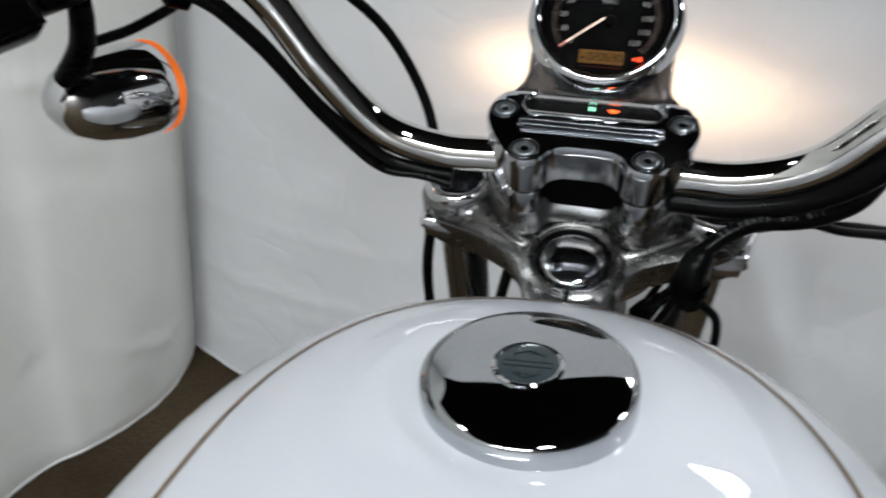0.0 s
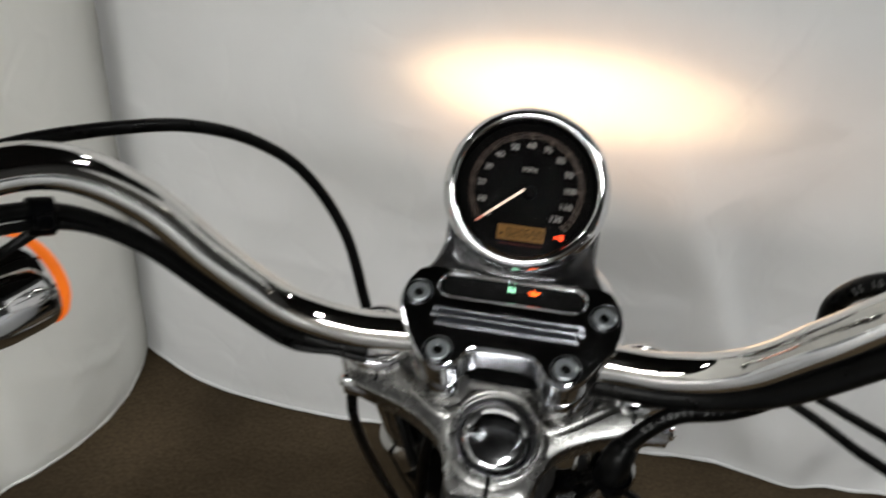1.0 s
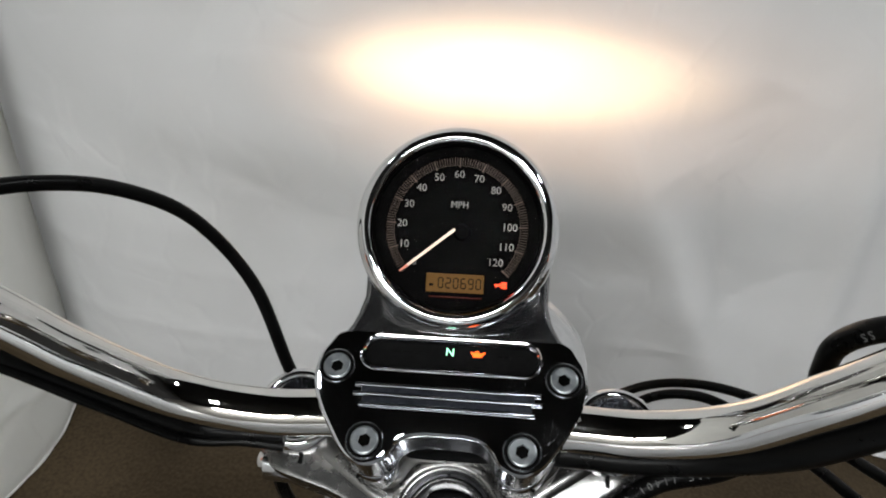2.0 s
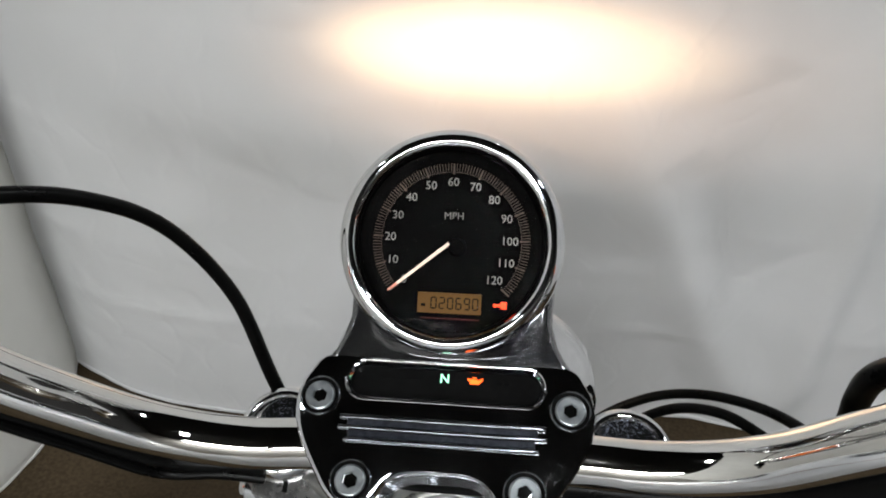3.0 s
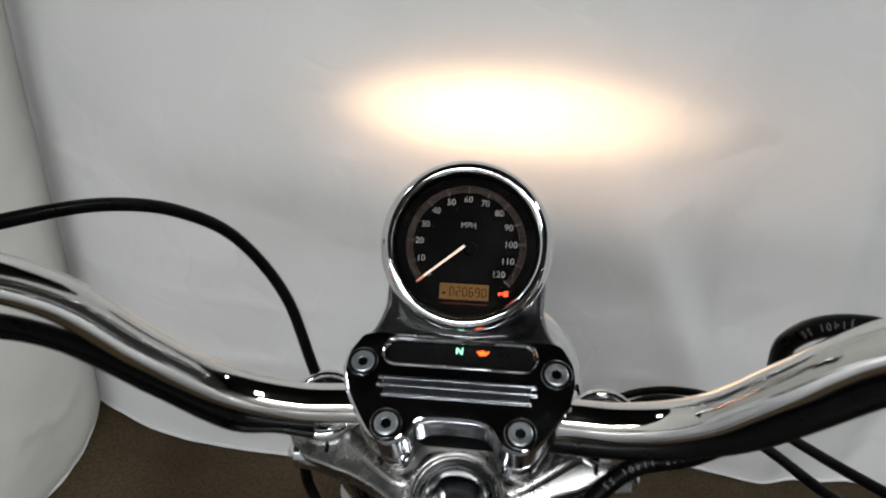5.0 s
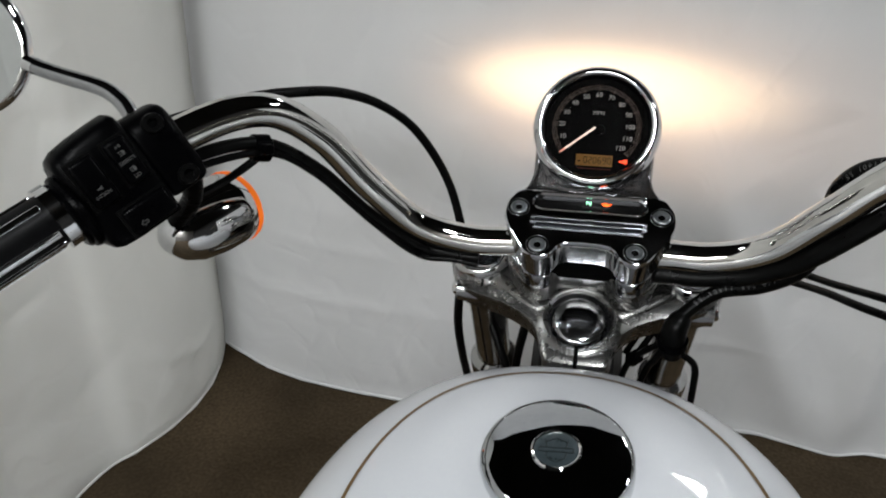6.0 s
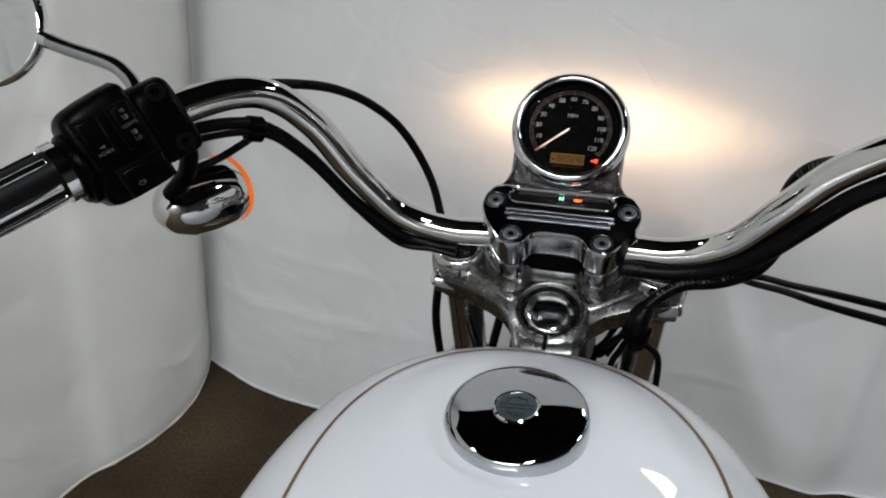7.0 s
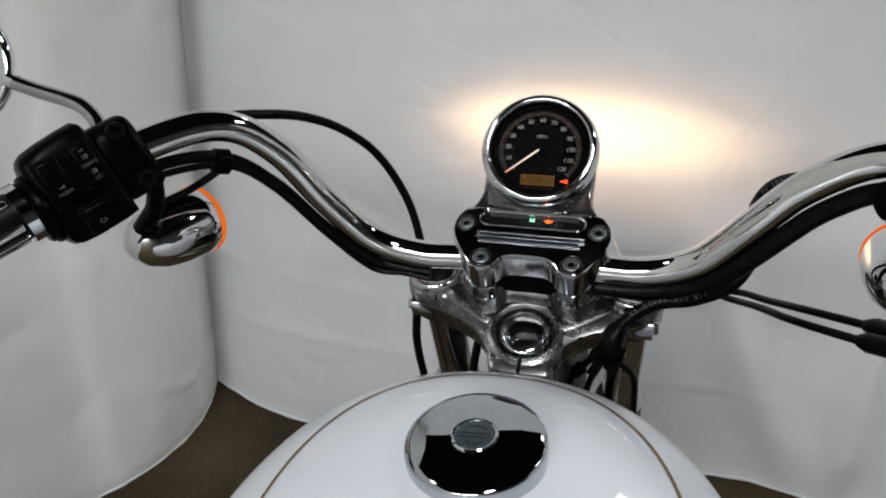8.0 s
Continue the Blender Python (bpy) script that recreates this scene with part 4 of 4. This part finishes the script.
piece("wiring_sleeve", sweep(spline(SLEEVE, 8), lambda s: 0.0054 - 0.0006 * s, 14), RUBBER, None, "black wiring sleeve strapped under the bar")
piece("side_cable", sweep(spline([(x + 0.004 * (k % 2), y - 0.003, z - 0.0062 + 0.0022 * math.sin(1.9 * k)) for k, (x, y, z) in enumerate(SLEEVE)], 8), 0.0028, 12), RUBBER, None, "thin black wire under the bar")


def strap(at, along, r):
    m = axes(at, X, along)
    ob = piece("cable_tie", lathe([(r, -0.0055), (r + 0.0016, -0.0070), (r + 0.0030, -0.0060), (r + 0.0030, 0.0060), (r + 0.0016, 0.0070), (r, 0.0055)], m, 24), BLACK_PLASTIC, None, "black cable tie")
    piece("tie_head", box((0.009, 0.008, 0.009), m @ Matrix.Translation((r + 0.004, 0, 0)), 0.002, 2), BLACK_PLASTIC, ob)
    piece("tie_tail", box((0.004, 0.006, 0.012), m @ Matrix.Translation((-r - 0.003, 0.002, 0.002)), 0.001, 1), BLACK_PLASTIC, ob)


strap(Vector((-0.2475, -0.0950, 0.0580)), Vector((0.6, 0.7, -0.1)), 0.0076)
piece("signal_wire", sweep(spline([(-0.2440, -0.0920, 0.0555), (-0.2515, -0.092, 0.050), (-0.262, -0.099, 0.0415), (-0.274, -0.109, 0.0325), (-0.2880, -0.1200, 0.0250)], 6), 0.0032, 10), RUBBER, None, "thin black turn signal wire")


def hose_print(text, line, first, gap, size, radius, face):
    """White print along a hose, letter by letter, on the side that faces the rider."""
    bm = bmesh.new()
    for i, ch in enumerate(text):
        k = first + i * gap
        j = int(k)
        p = line[j].lerp(line[j + 1], k - j)
        t = (line[j + 1] - line[j]).normalized()
        n = Vector(face)
        n = (n - t * n.dot(t)).normalized()
        if ch != " ":
            letters(ch, size, axes(p + n * (radius + 0.0002), t, n), bm)
    return bm


HOSE = spline([(0.076, -0.010, -0.1135), (0.0765, -0.0175, -0.1045), (0.0785, -0.0215, -0.0940), (0.083, -0.0155, -0.0795), (0.1097, -0.0034, -0.060), (0.1454, 0.004, -0.0535), (0.175, 0.012, -0.040), (0.190, 0.018, -0.015), (0.1868, 0.0099, 0.0104), (0.1826, -0.0062, 0.0342), (0.1889, -0.0260, 0.0545), (0.204, -0.042, 0.064), (0.228, -0.060, 0.066)], 8)
hose = piece("brake_hose", sweep(HOSE, 0.0058, 16), RUBBER, None, "black rubber brake hose with white print")
piece("hose_print", hose_print("1/8 SAE J1401 SS", HOSE[::-1], 54, 0.95, 0.0056, 0.0058, (-0.2, -0.75, 0.6)), PRINT_GREY, hose, "white print")
piece("hose_print", hose_print("SAE J1401 SS", HOSE[::-1], 5, 1.15, 0.0056, 0.0058, (-0.1, -0.9, 0.45)), PRINT_GREY, hose, "white print")
piece("throttle_wiring", sweep(under_bar(10.0, 15.9, (0.0185, 0.0185, 0.0192, 0.0205, 0.0215, 0.0225, 0.0235)), lambda s: 0.0085 - 0.001 * s, 16), RUBBER, None, "black wiring sleeve under the bar")
piece("throttle_cable", sweep(spline([(0.05, 0.12, -0.19), (0.085, 0.145, -0.135), (0.1235, 0.1465, -0.1035), (0.1607, 0.1335, -0.0856), (0.1952, 0.1014, -0.073), (0.2152, 0.0525, -0.0633), (0.2342, -0.0019, -0.0511), (0.2618, -0.0565, -0.0408), (0.285, -0.1, -0.033)], 8), 0.0034, 12), RUBBER, None, "black throttle cable")
piece("throttle_cable", sweep(spline([(0.06, 0.10, -0.18), (0.095, 0.118, -0.125), (0.1295, 0.1165, -0.0891), (0.1611, 0.1001, -0.0736), (0.1863, 0.0684, -0.0707), (0.2019, 0.0252, -0.0615), (0.2181, -0.0258, -0.053), (0.2484, -0.0796, -0.0444), (0.275, -0.12, -0.037)], 8), 0.0034, 12), RUBBER, None, "black throttle cable")
for a, b in (((0.2618, -0.0565, -0.0408), (0.295, -0.118, -0.030)), ((0.2500, -0.0820, -0.0440), (0.285, -0.135, -0.034))):
    piece("cable_adjuster", sweep([Vector(a), Vector(a).lerp(Vector(b), 0.12), Vector(b)], lambda s: 0.005 if s < 0.05 else 0.0075, 16), RUBBER, None, "black rubber cable adjuster boot")
strap(Vector((0.252, -0.084, 0.060)), Vector((0.6, -0.5, 0.3)), 0.0105)
for p in ([(-0.045, 0.036, -0.100), (-0.06, 0.06, -0.19), (-0.06, 0.1, -0.28), (-0.03, 0.15, -0.36)], [(-0.118, 0.05, -0.10), (-0.122, 0.07, -0.16), (-0.118, 0.14, -0.27), (-0.10, 0.22, -0.4)]):
    piece("hanging_wire", sweep(spline(p, 6), 0.0045, 10), RUBBER, None, "black wire running down between the forks")
joint = piece("cable_joint", sweep(spline([(0.0850, -0.0150, -0.0785), (0.0795, -0.0185, -0.0880), (0.0785, -0.017, -0.1010), (0.0805, -0.012, -0.1180)], 4), lambda s: 0.0075 + 0.0030 * math.sin(math.pi * s) ** 0.7 + 0.0005 * math.sin(40 * s), 20), RUBBER, None, "black rubber hose joint")
piece("joint_band", lathe([(0.0100, -0.003), (0.0128, -0.003), (0.0128, 0.003), (0.0100, 0.003)], axes((0.0788, -0.0165, -0.1030), X, (0.1, 0.35, -1.0)), 24), BLACK_PLASTIC, joint)
for p in ([(0.076, -0.014, -0.106), (0.0687, -0.012, -0.1090), (0.059, -0.003, -0.1210), (0.0499, 0.005, -0.1349), (0.0445, 0.012, -0.1497), (0.040, 0.024, -0.185), (0.038, 0.05, -0.25)],
          [(0.078, -0.013, -0.110), (0.0717, -0.012, -0.1150), (0.067, -0.004, -0.1290), (0.0624, 0.005, -0.1439), (0.056, 0.016, -0.18), (0.050, 0.045, -0.25)],
          [(0.083, -0.014, -0.112), (0.0898, -0.014, -0.1159), (0.1004, -0.010, -0.127), (0.1035, 0.0, -0.1536), (0.104, 0.012, -0.20), (0.10, 0.03, -0.26)]):
    piece("hanging_wire", sweep(spline(p, 6), 0.0031, 10), RUBBER, None, "black wire running down between the forks")
piece("wire_connector", box((0.010, 0.010, 0.016), axes((0.0510, 0.0040, -0.1330), X, (0.5, -0.45, 0.75)), 0.002, 2), BLACK_PLASTIC, None, "black wire connector")

# left grip, switch box, clutch perch and mirror
A0, A1 = Vector((-0.2758, -0.15, 0.0761)), Vector((-0.3457, -0.2575, 0.0169))
AX = (A1 - A0).normalized()
FACE = Vector((0.73, -0.63, 0.26))
FACE = (FACE - AX * FACE.dot(AX)).normalized()


def on_bar(s):
    return A0 + AX * s


def bar_frame(s):
    """z along the bar outwards, x towards the rider."""
    return axes(on_bar(s), FACE, AX)


grip = piece("handgrip", sweep([on_bar(0.099 + 0.01 * k) for k in range(13)], 0.0175, 28), GRIP_RUBBER, None, "black rubber handgrip with chrome bands", 50)
piece("grip_ring", lathe([(0.0175, -0.004), (0.0215, -0.004), (0.0215, 0.004), (0.0175, 0.004)], bar_frame(0.0962), 40), CHROME, grip, "chrome grip ring")
for a in (-62, -28, 35, 92, 150, 208, 265):
    m = bar_frame(0.157) @ pose(0, 0, 0, 0, 0, a) @ Matrix.Translation((0.0172, 0, 0))
    piece("grip_band", box((0.004, 0.0055, 0.11), m, 0.0015, 2), CHROME, grip, "chrome grip band")
SW = bar_frame(0.058) @ Matrix.Translation((0, -0.0035, 0))


def housing_mesh():
    """A box that swells in the middle, with a rounded crown and soft edges."""
    bm, rings = bmesh.new(), []
    for z, k in ((-0.0235, 0.86), (-0.0225, 0.93), (-0.0195, 0.985), (-0.008, 1.0), (0.008, 1.0), (0.019, 0.975), (0.0235, 0.92), (0.0255, 0.83), (0.026, 0.76)):
        top = 0.0045 - 0.10 * z
        out = smooth_outline([(-0.022, -0.029), (0.010, -0.0345), (0.020, -0.029), (0.0228, 0.0), (0.0205, 0.026 + top), (0.013, 0.034 + top), (-0.004, 0.036 + top), (-0.019, 0.030 + top), (-0.024, 0.0)], 5)
        rings.append([bm.verts.new(SW @ Vector((x * k, y * k + 0.002 * (1 - k), z))) for x, y in out])
    for a, b in zip(rings, rings[1:]):
        for k in range(len(a)):
            bm.faces.new((a[k], a[(k + 1) % len(a)], b[(k + 1) % len(a)], b[k]))
    bm.faces.new(rings[0][::-1])
    bm.faces.new(rings[-1])
    return bm


switch = piece("switch_housing", housing_mesh(), BLACK_PLASTIC, None, "black plastic handlebar switch box", 50)
piece("switch_collar", lathe([(0.017, 0.025), (0.025, 0.0255), (0.0262, 0.0280), (0.0252, 0.0305), (0.0232, 0.0315), (0.0234, 0.0330), (0.0215, 0.0345), (0.017, 0.0345)], SW, 40), BLACK_PLASTIC, switch)


def button(name, y, z, w, h, tilt, lab):
    m = SW @ pose(0.0222, y, z, tilt, 0, 0)
    ob = piece(name, box((0.009, w, h), m, 0.0028, 3), BLACK_PLASTIC, switch, lab)
    piece("button_recess", box((0.0016, w + 0.003, h + 0.003), SW @ pose(0.0222, y, z, tilt, 0, 0), 0.0005, 1), SATIN_BLACK, ob)
    return ob


dimmer = button("dimmer_switch", 0.011, -0.0115, 0.030, 0.0150, 0, "black rocker light switch")
horn = button("horn_button", 0.0100, 0.0120, 0.032, 0.0170, 0, "black horn button")
signal = button("signal_button", -0.0225, -0.0045, 0.018, 0.032, 0, "black turn signal button")


def face_at(y, z):
    return SW @ Matrix.Translation((0.0269, y, z)) @ Matrix(((0, 0, 1, 0), (0, 1, 0, 0), (-1, 0, 0, 0), (0, 0, 0, 1)))


for text, y, z, size, owner in (("LIGHTS", 0.0105, -0.0115, 0.0034, dimmer), ("LO", 0.0000, -0.0115, 0.0036, dimmer), ("HI", 0.0205, -0.0115, 0.0036, dimmer), ("HORN", 0.0010, 0.0120, 0.0036, horn)):
    piece("switch_lettering", letters(text, size, face_at(y, z)), PRINT_DIM, owner)


def lamp_icon(m):
    bm = bmesh.new()
    prism([(0.0018 * math.cos(a), 0.0018 * math.sin(a)) for a in [math.pi * (0.5 - k / 10) for k in range(11)]], 0, 0.0002, m, bm=bm)
    for dy in (-0.0012, 0.0, 0.0012):
        box((0.0018, 0.0004, 0.0002), m @ Matrix.Translation((-0.0014, dy, 0.0001)), 0, bm=bm)
    return bm


def horn_icon(m):
    return prism([(-0.0018, -0.0004), (-0.0002, -0.0004), (0.0016, -0.0014), (0.0016, 0.0014), (-0.0002, 0.0004), (-0.0018, 0.0004)], 0, 0.0002, m)


def arrow_icon(m):
    bm = bmesh.new()
    for x, y, w, h, a in ((-0.0012, 0.0010, 0.0030, 0.0005, 42), (-0.0012, -0.0010, 0.0030, 0.0005, -42), (0.0012, 0.0009, 0.0024, 0.0005, 0), (0.0012, -0.0009, 0.0024, 0.0005, 0), (0.0023, 0.0, 0.0005, 0.0022, 0)):
        box((w, h, 0.0002), m @ pose(x, y, 0.0001, 0, 0, a), 0, bm=bm)
    return bm


for y in (0.0160, 0.0048):
    piece("lamp_icon", lamp_icon(face_at(y, -0.0115)), PRINT_DIM, dimmer)
piece("horn_icon", horn_icon(face_at(0.0052, 0.0120)), PRINT_DIM, horn)
piece("arrow_icon", arrow_icon(face_at(-0.0265, 0.0030)), PRINT_DIM, signal)
PERCH = bar_frame(0.0180) @ Matrix.Translation((0, -0.0015, 0)) @ Matrix.Diagonal((0.92, 0.88, 1.02, 1))
perch = piece("clutch_perch", prism(smooth_outline([(-0.020, -0.026), (0.010, -0.032), (0.019, -0.024), (0.021, 0.0), (0.019, 0.024), (0.008, 0.034), (-0.016, 0.032), (-0.024, 0.0)], 4), -0.014, 0.017, PERCH, 0.0075, 4), BLACK_PLASTIC, None, "black clutch lever perch clamped to the bar", 40)
for y in (0.022, -0.022):
    m = PERCH @ Matrix.Translation((0.0185, y, 0.0)) @ Matrix.Rotation(radians(90), 4, "Y")
    s = piece("perch_bolt", lathe([(0.0, 0.001), (0.0035, 0.001), (0.0036, 0.004), (0.0068, 0.004), (0.0075, 0.0025), (0.0075, -0.002)], m, 32), SATIN_BLACK, perch)
stem = spline([(-0.3060, -0.160, 0.076), (-0.3110, -0.155, 0.0880), (-0.3218, -0.150, 0.0975), (-0.337, -0.148, 0.1053), (-0.3700, -0.149, 0.1134), (-0.3890, -0.1499, 0.119)], 7)
mirror = piece("mirror", sweep(stem, 0.0058, 20), STEM_CHROME, None, "oval chrome mirror on a bent stem", 60)
MO = Vector((-0.446, -0.148, 0.129))
MIR = axes(MO, X, (0.16, -0.93, 0.14)) @ Matrix.Diagonal((1.18, 1.16, 1, 1))
piece("mirror_shell", lathe([(0.0, -0.020), (0.02, -0.018), (0.036, -0.011), (0.0425, -0.003), (0.0435, 0.002), (0.0425, 0.0045), (0.0395, 0.005), (0.0385, 0.003)], MIR, 56), CHROME, mirror, "chrome mirror shell", 60)
piece("mirror_glass", lathe([(0.0, 0.0035), (0.0388, 0.0032), (0.0388, 0.002)], MIR, 56), MIRROR, mirror, "plain mirror glass", 60)
piece("mirror_knuckle", sweep([Vector((-0.3855, -0.1497, 0.1180)), Vector((-0.3925, -0.1495, 0.1205))], 0.0061, 20), CHROME, mirror)


def turn_signal(at, sx, tilt, label):
    m = axes(at, X, HORIZON + tilt * X - 0.03 * PLUMB) @ Matrix.Diagonal((1.0, 1.0, 0.95, 1))
    ob = piece("turn_signal", lathe([(0.0, -0.062), (0.010, -0.060), (0.020, -0.051), (0.027, -0.036), (0.0305, -0.016), (0.0315, 0.004), (0.0315, 0.016), (0.030, 0.018)], m, 48), CHROME, None, label, 50)
    piece("lens", lathe([(0.0317, 0.0140), (0.0320, 0.0160), (0.0310, 0.0200), (0.026, 0.025), (0.012, 0.029), (0.0, 0.030)], m, 40), AMBER, ob, "amber turn signal lens", 60)
    bend = [at + Vector((sx * x, y, z)) for x, y, z in ((-0.0080, -0.0485, 0.0080), (0.0105, -0.0570, 0.0270), (0.0210, -0.0675, 0.0430), (0.0250, -0.0735, 0.0530))]
    piece("mount", sweep(spline(bend, 6), lambda s: 0.0080 - 0.0015 * s, 16), SATIN_BLACK, ob, "black signal mount")
    return ob


turn_signal(Vector((-0.3025, -0.0685, -0.0065)), 1, 0.27, "chrome bullet turn signal with an amber lens")
turn_signal(Vector((0.291, -0.028, 0.0005)), -1, 0.24, "chrome bullet turn signal with an amber lens")
